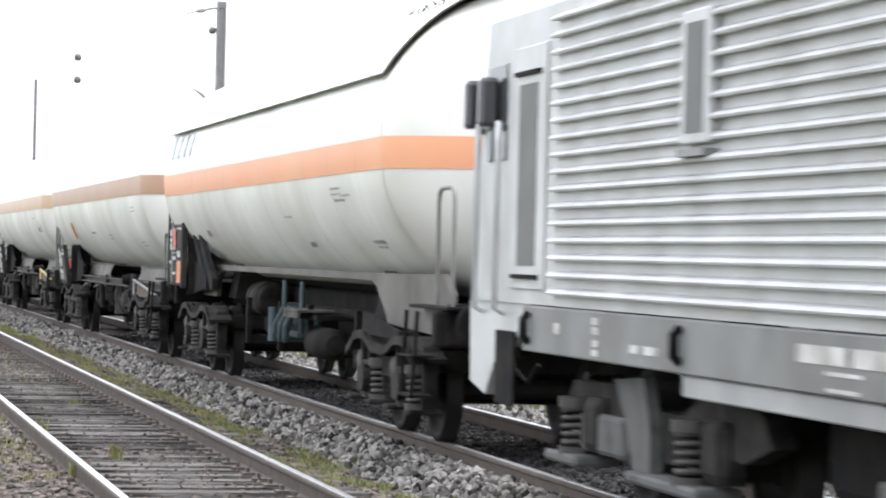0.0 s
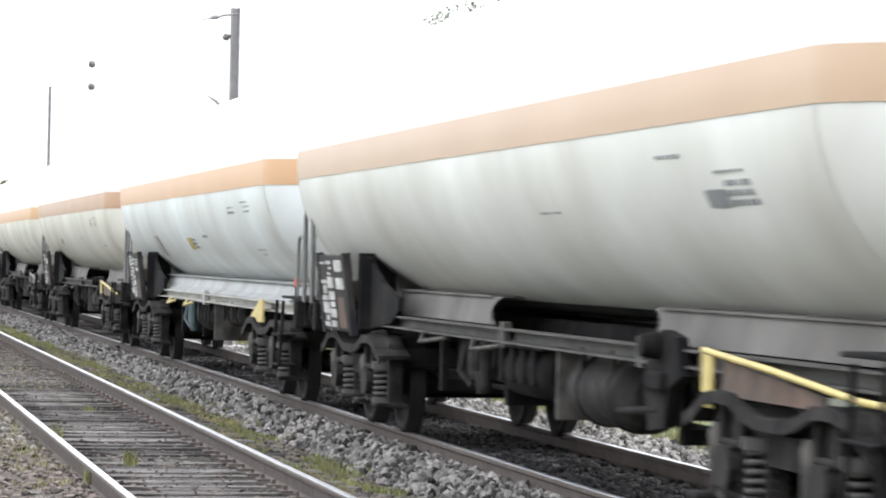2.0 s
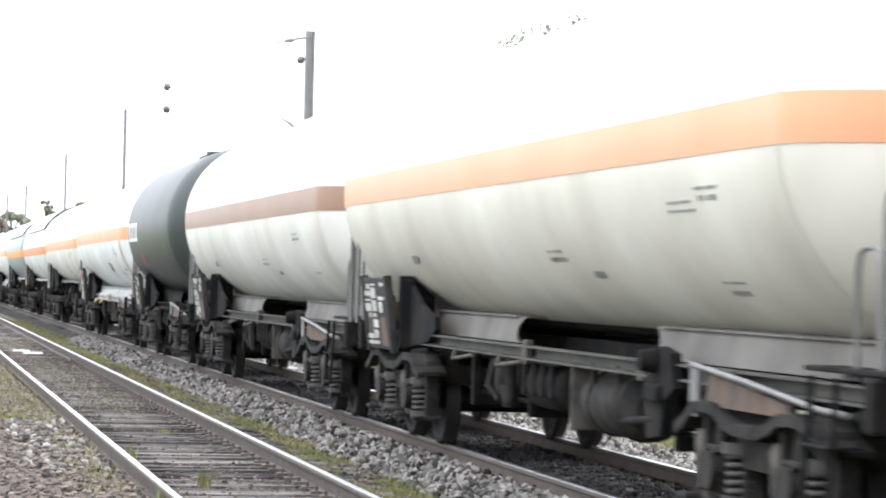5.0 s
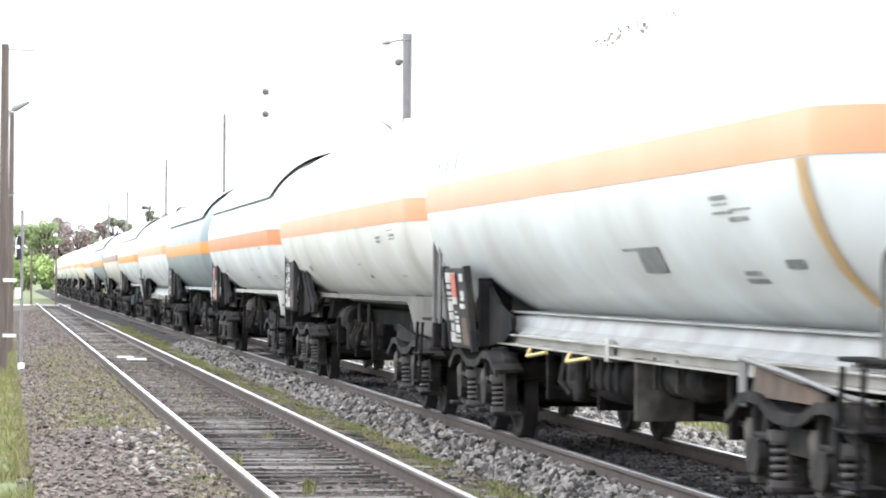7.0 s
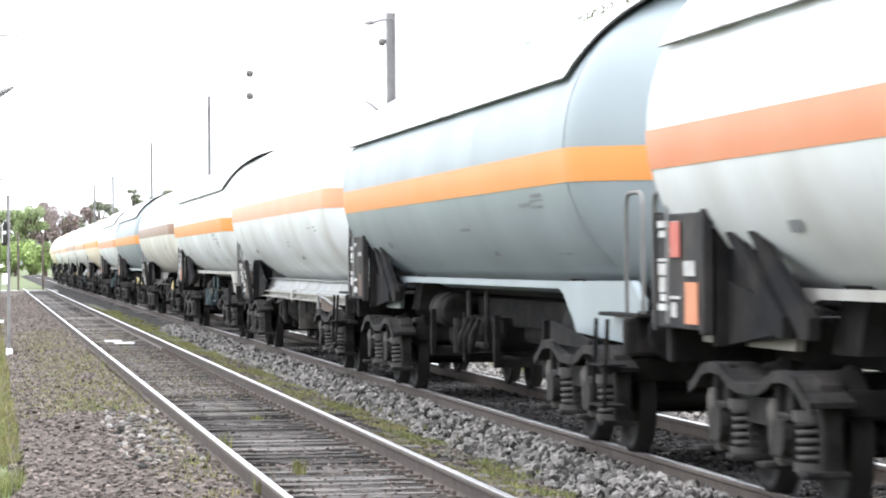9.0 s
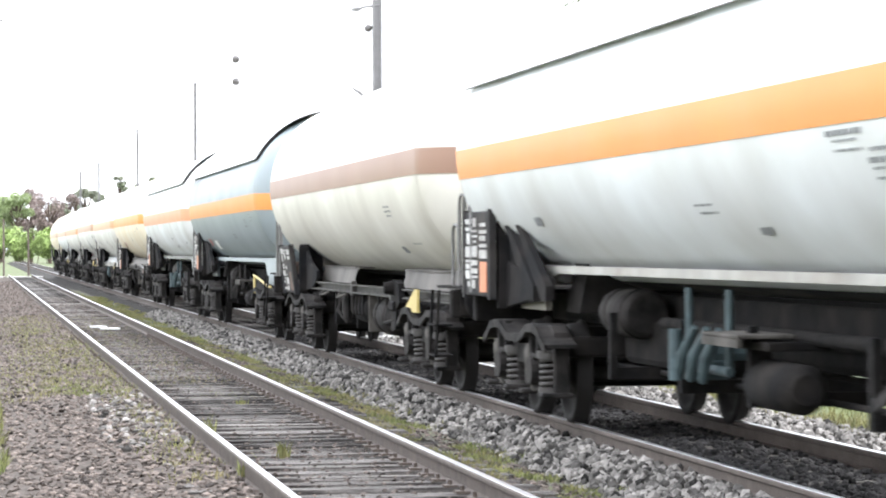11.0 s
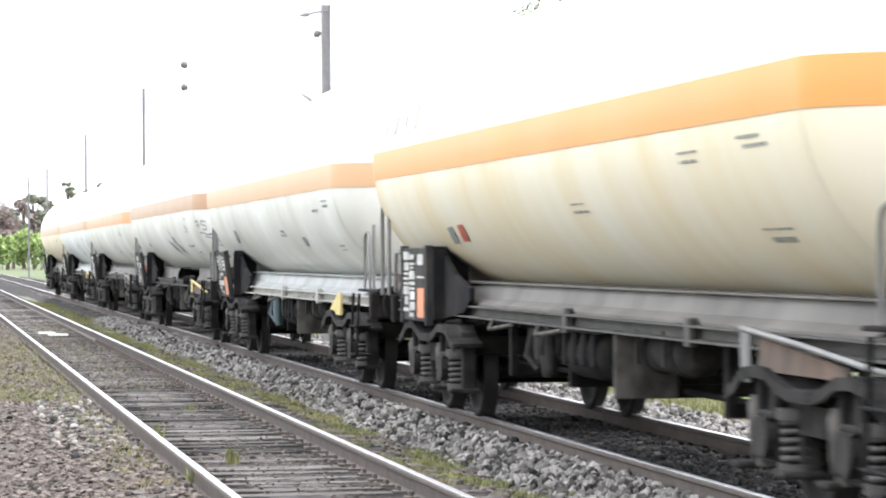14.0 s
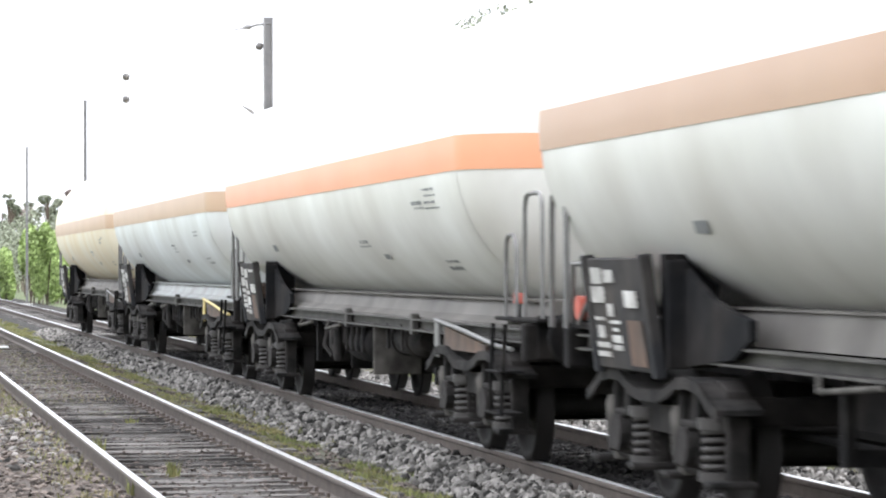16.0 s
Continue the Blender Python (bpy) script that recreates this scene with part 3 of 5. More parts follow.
def under_gear(w, kind, style):
    """Brake gear under the middle of a wagon."""
    s = Mesh()
    if kind == "A":
        # fat dusty cylinder with a flat end plate hung from two straps
        fat = style in (2, 3, 5, 6, 7, 8, 16, 21)
        r, z = (0.25, 0.74) if fat else (0.16, 0.88)
        s.tube([(-0.78, -3.05, z), (-0.78, -2.95, z), (-0.78, -1.62, z), (-0.78, -1.52, z)], [r * 0.6, r, r, r * 0.65], 20)
        for y in (-2.7, -1.9):
            s.tube([(-0.78 + (r + 0.005) * math.cos(k * 0.35), y, z + (r + 0.005) * math.sin(k * 0.35)) for k in range(19)], 0.014, 5)
            s.box(-1.0, -0.97, y - 0.03, y + 0.03, 0.78, 1.04)
        part("air_reservoir", s, BOGIE, w, "dusty air brake reservoir", key="reservoirA%d" % fat)
        e = Mesh()
        e.box(-1.06, -0.56, -1.46, -1.42, 0.50, 1.02, bevel=0.01)
        e.tube([(-0.8, -1.42, 0.74), (-0.8, -1.30, 0.74)], [0.10, 0.05], 12)
        part("end_plate", e, POT, w, "pale dusty bracket plate", key="end_plateA")
        c = Mesh()
        c.tube([(-0.80, -0.85, 0.80), (-0.80, -0.80, 0.80), (-0.80, 0.55, 0.80), (-0.80, 0.62, 0.80)], [0.16, 0.22, 0.22, 0.17], 18)
        c.box(-1.06, -0.55, -0.95, 0.70, 0.97, 1.01, bevel=0.01)
        c.tube([(-0.80, -0.85, 0.80), (-0.80, -1.3, 0.76)], 0.035, 8)
        for y in (-0.6, -0.25, 0.1, 0.45):
            c.box(-1.04, -0.98, y - 0.05, y + 0.05, 0.70, 0.97, bevel=0.015)
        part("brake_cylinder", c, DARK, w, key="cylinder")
        k = Mesh() if fat else None
    if kind == "A" and k:
        k.prism([(-4.62, 1.18), (-4.30, 1.22), (-4.02, 1.10), (-3.95, 0.82), (-4.05, 0.58), (-4.40, 0.62), (-4.48, 0.86), (-4.75, 0.95)], "x", -1.12, -1.04)
        k.tube([(-1.13, -4.25, 1.12), (-1.24, -4.25, 1.12)], [0.09, 0.07], 12)
        k.tube([(-1.10, -4.2, 0.72), (-1.10, -3.3, 0.66), (-0.9, -2.9, 0.64)], 0.028, 6)
        k.box(-1.16, -1.10, -4.44, -4.06, 0.84, 0.96, bevel=0.02)
        part("slack_adjuster", k, DARK, w, "dark cast brake adjuster bracket", key="adjusterA")
    if kind != "A":
        s.tube([(-0.6, 3.2, 1.04), (-0.6, 3.24, 1.04), (-0.6, 4.2, 1.04), (-0.6, 4.25, 1.04)], [0.17, 0.205, 0.205, 0.17], 20)
        for y in (3.35, 3.95):
            s.tube([(-0.6 + 0.21 * math.cos(k * 0.35), y, 1.04 + 0.21 * math.sin(k * 0.35)) for k in range(19)], 0.010, 5)
        part("air_reservoir", s, POT if style in (12, 18) else BOGIE, w, "dusty air brake reservoir", key="reservoir%s%d" % (kind, style in (12, 18)))
    v = Mesh()
    if kind == "A":
        v.box(-1.0, -0.6, 1.0, 1.35, 0.74, 1.02, bevel=0.04)
        v.box(-1.04, -0.8, 1.45, 1.65, 0.66, 0.94, bevel=0.04)
        v.tube([(-1.06, 0.85, 1.0), (-1.06, 0.85, 0.62)], 0.05, 8)
        v.tube([(-1.02, 1.75, 0.96), (-1.06, 1.8, 0.72), (-1.0, 1.6, 0.6)], 0.03, 8)
        v.tube([(-1.0, 1.2, 0.74), (-1.0, 1.2, 0.56)], [0.08, 0.05], 8)
    else:
        v.box(-0.95, -0.6, -0.3, 0.0, 0.78, 0.98, bevel=0.05)
        v.box(-1.0, -0.65, 0.15, 0.45, 0.62, 0.80, bevel=0.05)
        for k in range(3):
            v.tube([(-1.05, -0.5 + 0.36 * k, 0.64), (-1.05, -0.62 + 0.36 * k, 0.80), (-1.0, -0.80 + 0.36 * k, 1.02)], [0.035, 0.05, 0.025], 8)
        v.tube([(-0.95, -0.9, 0.72), (-0.95, 0.8, 0.72)], 0.035, 8)
        v.tube([(-0.9, -0.7, 0.72), (-0.9, -0.7, 1.3)], 0.03, 6)
        v.tube([(-0.9, 0.5, 0.72), (-0.9, 0.5, 1.3)], 0.03, 6)
        v.tube([(-1.08, 0.2, 1.0), (-1.08, 0.2, 0.62)], 0.05, 8)
    part("brake_valve", v, BLUEGREEN if style in (1, 4, 15, 18, 20) else BOGIE, w, "grimy brake valve block", key="valve%s%d" % (kind, style in (1, 4, 15, 18, 20)))
    if style in (1, 15, 17):
        # pale foot shelf, dark drum and air pipes below the girder
        d = Mesh()
        d.tube([(-0.82, -2.4, 0.66), (-0.82, -2.3, 0.66), (-0.82, -1.4, 0.66), (-0.82, -1.3, 0.66)], [0.10, 0.17, 0.17, 0.12], 16)
        d.tube([(-0.6, -5.4, 0.98), (-0.6, 2.6, 0.98)], 0.05, 8)
        d.box(-0.95, -0.5, -1.9, -0.9, 0.9, 0.96, bevel=0.01)
        part("brake_drum", d, DARK, w, "dark brake cylinder and pipe", key="drumB")
        part("shelf", lambda: Mesh().box(-1.12, -0.72, -1.75, -0.75, 0.98, 1.01, bevel=0.008).box(-1.12, -1.09, -1.75, -0.75, 0.92, 0.98), POT, w, "pale dusty shelf", key="shelfB")
    for x, z, ya, yb in ((-0.5, 0.55, -6, 6), (0.2, 0.62, -6, 6)):
        part("brake_rod", lambda: Mesh().tube([(x, ya, z), (x, yb, z)], 0.026, 6), DARK, w, key="rod%.2f" % x)
    for y in (-4.2, -1.4, 0.6, 3.1):
        part("hanger", lambda: Mesh().box(-0.92, 0.92, -0.03, 0.03, 0.5, 0.60).box(-0.95, -0.89, -0.05, 0.05, 0.5, 1.06).box(0.89, 0.95, -0.05, 0.05, 0.5, 1.06), DARK, w, m=pose(0, y, 0), key="hanger")
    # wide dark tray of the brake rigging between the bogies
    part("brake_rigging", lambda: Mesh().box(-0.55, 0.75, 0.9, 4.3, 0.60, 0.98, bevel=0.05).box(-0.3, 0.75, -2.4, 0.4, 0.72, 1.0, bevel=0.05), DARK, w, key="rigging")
    yel = style in (4, 10)
    for y in (2.9, 0.9) if kind == "A" else ():
        part("brake_handle", lambda: Mesh().tube([(-1.15, 0, 1.0), (-1.22, -0.2, 0.93), (-1.22, -1.2, 0.99)], 0.018, 6), YELLOW if yel else POT, w, "brake change-over handle", m=pose(0, y, 0), key="handle%d" % yel)


L0 = 18.95


def tank_ends(kind, length, style=0):
    """Where the cylinder of a tank ends before and behind the wagon's middle."""
    h = length / 2
    if length < L0:
        return h - 2.3, h - 1.35
    if style in (19, 20, 22, 23, 24):
        return h - 2.25, h - 1.0
    return (h - 2.0, h - 1.1) if kind == "B" else (h - 1.7, h - 0.95)


def tank_wagon(kind, white, band, style, label, length=L0, radius=TANK_R, z_band=(2.43, 2.73), frame_mat=None, patches=()):
    """A four-axle gas tank wagon. kind A: on saddles and a full side sill; kind B: self-supporting, with a sunshade."""
    w = new("tank_wagon")
    tagged(w, label, "tank wagon", "wagons of the gas train")
    h = length / 2
    hf, hr = tank_ends(kind, length, style)
    g = h - 0.225 if length == L0 else h
    tank = part("tank", tank_shape(hf, hr, radius), white, w)
    for y in (-hf, hr, -hf * 0.36, hr * 0.36):
        s = Mesh()
        s.grid([[((radius + 0.0035) * math.cos(2 * math.pi * j / 48), y + d, TANK_Z + (radius + 0.0035) * math.sin(2 * math.pi * j / 48)) for j in range(48)] for d in (-0.012, 0.012)], closed=True)
        part("weld_seam", s, white, tank)
    if style == 1:
        for k in range(9):
            y = -hf + 1.2 + 1.45 * k
            ps = Mesh()
            ps.grid([[((radius + 0.008) * math.cos(2 * math.pi * j / 48), y + d, TANK_Z + (radius + 0.008) * math.sin(2 * math.pi * j / 48)) for j in range(48)] for d in (-0.006, 0.006)], closed=True)
            part("panel_seam", ps, GIRDER, tank, "grey seam between cladding sheets", key="panel_seam%d" % k)
    # black sheet along the belly: the shade under the tank, put in as colour
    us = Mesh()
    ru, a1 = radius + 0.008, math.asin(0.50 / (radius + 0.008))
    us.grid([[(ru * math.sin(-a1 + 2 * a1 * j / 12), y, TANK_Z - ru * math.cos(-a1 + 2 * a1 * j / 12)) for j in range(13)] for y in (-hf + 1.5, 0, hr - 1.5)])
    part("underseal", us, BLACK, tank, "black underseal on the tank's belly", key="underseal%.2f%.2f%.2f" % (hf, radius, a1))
    if band:
        part("stripe", stripe_shape(hf, hr, *z_band, radius), band, tank, "painted stripe round the tank")
    f = frame_mat or (SLATE if white is SLATE else GIRDER)
    for y in (-g + 2.95 - (0.35 if length == L0 else 0), g - 2.95):
        bogie(w, y)
    for d, ye in ((-1, -h + 0.62), (1, h - 0.62)):
        end_gear(w, ye, d)
    long_tank = kind == "A" and style < 18 and length == L0
    platform(w, -h + 0.62, -1, 0.35 if long_tank else 0.0, hoops=style != 20, red=style in (4, 22))
    # rear headstock
    s = Mesh()
    s.box(-1.14, 1.14, h - 0.80, h - 0.62, 0.86, 1.16, bevel=0.02)
    s.box(-1.08, 1.08, h - 1.5, h - 0.62, 1.15, 1.19)
    part("headstock", s, DARK, w, key="headstock%.2f" % h)
    if kind == "A":
        bx = Mesh()
        bx.box(-1.02, -0.66, h - 1.02, h - 0.82, 1.19, 1.40, bevel=0.05)
        bx.tube([(-1.04, h - 0.9, 1.30), (-1.10, h - 0.9, 1.30)], 0.09, 14)
        part("brake_box", bx, REDP if style in (2, 21) else RUSTP, w, "rust-red brake box on the rear platform" if style in (2, 21) else "rusty brake box", key="brake_box%.2f%d" % (h, style in (2, 21)))
        br = Mesh()
        br.tube([(-1.10, h - 0.75, 1.62), (-1.12, h - 1.9, 1.62), (-1.12, h - 2.3, 1.58)], 0.02, 6)
        br.tube([(-1.10, h - 0.78, 1.62), (-1.10, h - 0.70, 1.19)], 0.02, 6)
        br.tube([(-1.12, h - 1.75, 1.60), (-1.10, h - 0.95, 1.19)], 0.018, 6)
        part("rear_guard_rail", br, GREYTUBE, w, "grey guard rail with a brace", key="guard%.2f" % h)
        lo = Mesh()
        ya = -h + (0.85 if long_tank else 1.45)
        lo.tube(rail_loop(-1.02, (ya, ya + 0.4), 1.19, 1.86), 0.018)
        part("low_rail", lo, GREYTUBE, w, "low hooped rail", key="low%.2f%d" % (h, long_tank))
    hoop = Mesh()
    hoop.tube(rail_loop(-1.24, (h - 0.70, h - 1.15), 1.16, 2.15), 0.022)
    part("corner_rail", hoop, GREYTUBE, w, key="corner%.2f" % h)
    if kind == "A":
        for side in (-1, 1):
            b = Mesh()
            x0, x1 = sorted((side * 0.96, side * 1.08))
            xi = side * 0.98
            b.prism([(xi, 0.995), (xi + side * 0.10, 0.995), (xi + side * 0.10, 1.01), (xi + side * 0.014, 1.015), (xi + side * 0.014, 1.09), (xi + side * 0.10, 1.095), (xi + side * 0.10, 1.11), (xi, 1.11)], "y", -h + 0.7, h - 0.7)
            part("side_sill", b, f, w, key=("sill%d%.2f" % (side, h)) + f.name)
            for y in ((g - 9.0, g - 12.9) if white is not COLD else (g - 9.6,)):
                part("stiffener", lambda: Mesh().box(-0.03, 0.04, -0.07, 0.07, 0.96, 1.16, bevel=0.01), f, w, m=pose(side * 1.05, y, 0), key="stiff" + f.name)
            # saddle skirt between tank and sill with a long rounded opening
            def skirt(y0, y1, ca=0.0, cb=0.0):
                sk = Mesh()
                rows = []
                for k in range(7):
                    t = k / 6
                    z = 1.11 + (1.335 - 1.11) * t
                    x = side * (0.86 - 0.06 * t)
                    q = abs(2 * t - 1) ** 2.2
                    rows.append([(x, y0 + (ca * q if ca else 0), z), (x, y1 - (cb * q if cb else 0), z)])
                sk.grid(rows, smooth=False)
                rows2 = [[(a[0] - side * 0.02, a[1], a[2]) for a in r] for r in rows]
                sk.grid(rows2, smooth=False)
                sk.box(*sorted((side * 0.50, side * 0.83)), y0 + 0.05, y1, 1.330, 1.346)
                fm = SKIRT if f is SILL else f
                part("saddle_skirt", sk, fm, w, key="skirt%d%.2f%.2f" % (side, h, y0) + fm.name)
            if white is COLD or style in (19, 20, 22, 24):
                # unbroken trough under the tank with a bright upper lip
                tr = Mesh()
                tr.prism([(side * 0.76, 1.09), (side * 1.00, 1.11), (side * 1.00, 1.13), (side * 0.90, 1.18), (side * 0.84, 1.315), (side * 0.89, 1.32), (side * 0.89, 1.335), (side * 0.52, 1.335)], "y", -g + 0.7, g - 3.6)
                part("saddle_skirt", tr, TROUGH if white is COLD or style == 20 else SKIRT, w, "unbroken trough below the tank", key="trough%d%.2f%d" % (side, h, white is COLD or style == 20))
            else:
                skirt(g - 7.55, g - 3.6, -0.22, 0)
                skirt(-g + 0.7, g - 12.5, 0, -0.22)
        for y in (g - 4.6, -g + 4.6):
            c = Mesh()
            c.prism([(-0.62, 1.11), (0.62, 1.11), (0.55, 1.34), (0.4, 1.28), (0, 1.225), (-0.4, 1.28), (-0.55, 1.34)], "y", y - 0.35, y + 0.35)
            part("cradle", c, f, w, key=("cradle%.2f" % y) + f.name)
        cs = Mesh()
        for x in (-0.28, 0.28):
            cs.box(x - 0.06, x + 0.06, -h + 0.8, h - 0.8, 0.86, 1.16)
        part("centre_sill", cs, DARK, w, key="centre%.2f" % h)
    else:
        for side in (-1, 1):
            e = Mesh()
            x0, x1 = sorted((side * 0.88, side * 0.94))
            yb, yf = g - 3.8, g - 14.3
            e.prism([(g - 0.75, 1.02), (g - 0.75, 1.30), (g - 2.2, 1.44), (yf - 0.1, 1.44), (-g + 1.1, 1.46), (-g + 0.75, 1.30), (-g + 0.75, 0.92), (yf - 0.75, 0.98), (yf - 0.62, 1.08), (yf - 0.1, 1.34), (yf + 0.1, 1.37), (yb - 0.1, 1.37), (yb + 0.15, 1.33), (yb + 0.42, 1.20), (yb + 0.5, 1.02)], "x", x0, x1)
            part("side_girder", e, f, w, key=("girder%d%.2f" % (side, h)) + f.name)
        for y in (g - 4.2, -g + 4.2):
            cr = Mesh()
            cr.prism([(-0.86, 1.02), (0.86, 1.02), (0.78, 1.46), (0.6, 1.38), (0, 1.23), (-0.6, 1.38), (-0.78, 1.46)], "y", y - 0.3, y + 0.3)
            part("end_cradle", cr, DARK, w, key="ecr%.2f" % y)
        cs = Mesh()
        cs.box(-0.34, 0.34, -h + 0.8, h - 0.8, 0.88, 1.19, bevel=0.02)
        part("centre_sill", cs, DARK, w, key="boxsill%.2f" % h)
        sh = Mesh() if kind == "B" else None
        R2 = radius + 0.055
        a0 = math.asin((3.21 - TANK_Z) / R2)
        def shade(r):
            rows = []
            n = 20
            for k in range(25):
                a = a0 + (math.pi - 2 * a0) * k / 24
                u = abs(k - 12) / 12
                front = -hf + 0.35 - 0.72 * (1 - u ** 2.0)
                rear = hr - 0.05
                rows.append([(r * math.cos(a), front + (rear - front) * j / n, TANK_Z + r * math.sin(a)) for j in range(n + 1)])
            return rows
        if sh:
            sh.grid(shade(R2))
            sh.grid(shade(R2 - 0.02))
            sun_shade = part("sunshade", sh, COLD if white is SLATE else white, w, "thin sheet sunshade over the tank")
            ed = Mesh()
            rr = shade(R2)
            for row in (rr[0], rr[-1]):
                ed.tube(row, 0.008, 5)
            ed.tube([r[0] for r in rr], 0.010, 5)
            yr = -hf + 0.9
            while yr < hr - 0.4:
                rb = Mesh()
                rb.grid([[((R2 + 0.012) * math.cos(a0 + (math.pi - 2 * a0) * k / 24), yr + d, TANK_Z + (R2 + 0.012) * math.sin(a0 + (math.pi - 2 * a0) * k / 24)) for k in range(25)] for d in (-0.03, 0.03)])
                part("shade_rib", rb, GIRDER, sun_shade, key="rib%.2f%.3f" % (h, yr))
                yr += 0.93
            part("edge_trim", ed, GREYTUBE, sun_shade, "dark edge of the sunshade", key="edge%.2f" % h)
    # saddle bracket behind the board
    for side in (-1, 1):
        gs = Mesh()
        g0 = g
        if kind == "A":
            x = side * 1.09
            g += 0.5 if style == 6 else 0.12
            gs.prism([(g - 3.30, 1.66), (g - 3.46, 1.64), (g - 3.80, 1.52), (g - 4.20, 1.40), (g - 4.66, 1.32), (g - 5.00, 1.28), (g - 5.00, 1.16), (g - 4.66, 1.04), (g - 3.30, 0.94)], "x", min(x, x - side * 0.05), max(x, x - side * 0.05))
            xa = sorted((side * 0.8, side * 1.16))
            gs.box(*xa, g - 3.40, g - 3.30, 0.95, 1.68)
            gs.box(*sorted((side * 1.06, side * 1.20)), g - 3.62, g - 3.56, 0.95, 1.64, bevel=0.01)
        else:
            for y in (g - 1.98, g - 2.58):
                x = side * 1.14
                gs.prism([(y, 1.96), (y - 0.14, 1.96), (y - 1.75, 1.26), (y - 1.75, 1.12), (y - 1.55, 1.12)], "x", min(x, x - side * 0.07), max(x, x - side * 0.07))
            y = g - 2.0
            gs.prism([(y, 1.95), (y - 0.16, 1.93), (y - 0.6, 1.72), (y - 1.1, 1.54), (y - 1.7, 1.40), (y - 2.2, 1.32), (y - 2.2, 1.14), (y, 1.04)], "x", *sorted((side * 1.02, side * 1.05)))
            gs.prism([(g - 1.88, 1.50), (g - 3.68, 1.30), (g - 3.68, 1.16), (g - 1.88, 1.02)], "x", side * 1.06 - 0.02, side * 1.06 + 0.02)
            xa = sorted((side * 0.85, side * 1.16))
            gs.box(*xa, g - 2.04, g - 1.94, 1.02, 1.97)
        g = g0
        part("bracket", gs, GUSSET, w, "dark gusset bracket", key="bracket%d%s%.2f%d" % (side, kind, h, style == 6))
        # front corner plate with the uncoupling lever
        cp = Mesh()
        x = side * 1.16
        xs2 = (min(x, x - side * 0.03), max(x, x - side * 0.03))
        if style in (4, 16, 20):
            cp.prism([(-g + 3.9, 0.86), (-g + 2.98, 1.13), (-g + 2.78, 1.13), (-g + 2.78, 0.86)], "x", *xs2)
            part("corner_plate", cp, YELLOW, w, "small yellow corner plate", key="corner_plate_y%d%.2f" % (side, h))
            continue
        cp.prism([(-g + 3.6, 0.88), (-g + 3.5, 1.08), (-g + 1.8, 0.95), (-g + 1.8, 0.88)], "x", *xs2)
        part("corner_plate", cp, RUSTP if kind == "A" else DARK, w, "dark corner plate" if kind != "A" else "rust-brown corner plate", key="corner_plate%d%s%.2f" % (side, kind, h))
        if kind != "A" and style != 17:
            continue
        lv = Mesh()
        lv.box(min(x, x + side * 0.03), max(x, x + side * 0.03), -g + 3.68, -g + 3.86, 0.80, 1.12, bevel=0.01)
        lv.tube([(x + side * 0.02, -g + 3.85, 1.13), (x + side * 0.02, -g + 2.6, 1.06), (x + side * 0.02, -g + 1.2, 0.96), (x + side * 0.02, -g + 0.7, 0.95)], 0.022, 6)
        part("release_lever", lv, YELLOW if style in (3, 5, 17, 20, 21, 23) else GREYTUBE, w, "lever and post beside the front bogie", key="lever%d%.2f%d" % (side, h, style in (3, 5, 17, 20, 21, 23)))
    leaning = kind == "A" and style != 19
    sign_board(w, g - (1.25 if kind != "A" else 2.1 if style == 6 else 2.6), -1.24, style, 0.92 if kind == "A" else 1.13, 1.97 if kind != "A" else 1.80 if style == 10 else 1.67, lean=0.10 if leaning else 0.0)
    under_gear(w, kind, style)
    # writing and plates on the flank
    wr = Mesh()
    rng = random.Random(style * 7 + 1)
    for y, z, n in ((-(g - 2.3) + 1.0, 2.25, 3), (-(g - 2.3) + 1.9, 2.22, 2), (-(g - 2.3) + 1.2, 1.75, 1), (-(g - 2.3) + 5.5, 1.95, 2)):
        if rng.random() < 0.2:
            continue
        y += rng.uniform(-0.45, 0.45)
        z += rng.uniform(-0.10, 0.06)
        for k in range(rng.randint(1, n + 1)):
            zz, yy = z - 0.055 * k, y - rng.uniform(0.15, 0.32)
            hh = rng.choice((0.016, 0.022, 0.034))
            while yy < y + 0.25:
                ln = rng.uniform(0.03, 0.14)
                skin_patch(wr, radius, yy, yy + ln, zz - hh, zz)
                yy += ln + rng.uniform(0.02, 0.06)
    fw = part("flank_writing", wr, LETTER, tank, "dark unreadable writing")
    fw["kind"] = "stuff"
    if style in (1, 10, 11, 17, 19):
        for k in range(4):
            mk = Mesh()
            y0 = hr - 0.55 - 0.62 * k
            skin_patch(mk, radius, y0 - 0.26, y0, 2.86, 3.16, lean=0.55, off=0.008)
            part("faded_mark", mk, FADED, tank, "faded grey slanted block", key="faded_mark%d%.2f%.2f" % (k, hr, radius))
    for y0, y1, z0, z1, lean, m, nm in patches:
        p = Mesh()
        skin_patch(p, radius, y0, y1, z0, z1, lean=lean, off=0.010)
        part(nm, p, m, tank)
    # manhole and fittings on top
    top = Mesh()
    top.tube([(0, 0.3, TANK_Z + radius - 0.03), (0, 0.3, TANK_Z + radius + 0.10)], 0.28, 20)
    top.box(-0.35, 0.35, -0.5, 1.1, TANK_Z + radius - 0.02, TANK_Z + radius + 0.02)
    part("manhole", top, white, tank, key=("manhole%.2f" % radius) + white.name)
    return w


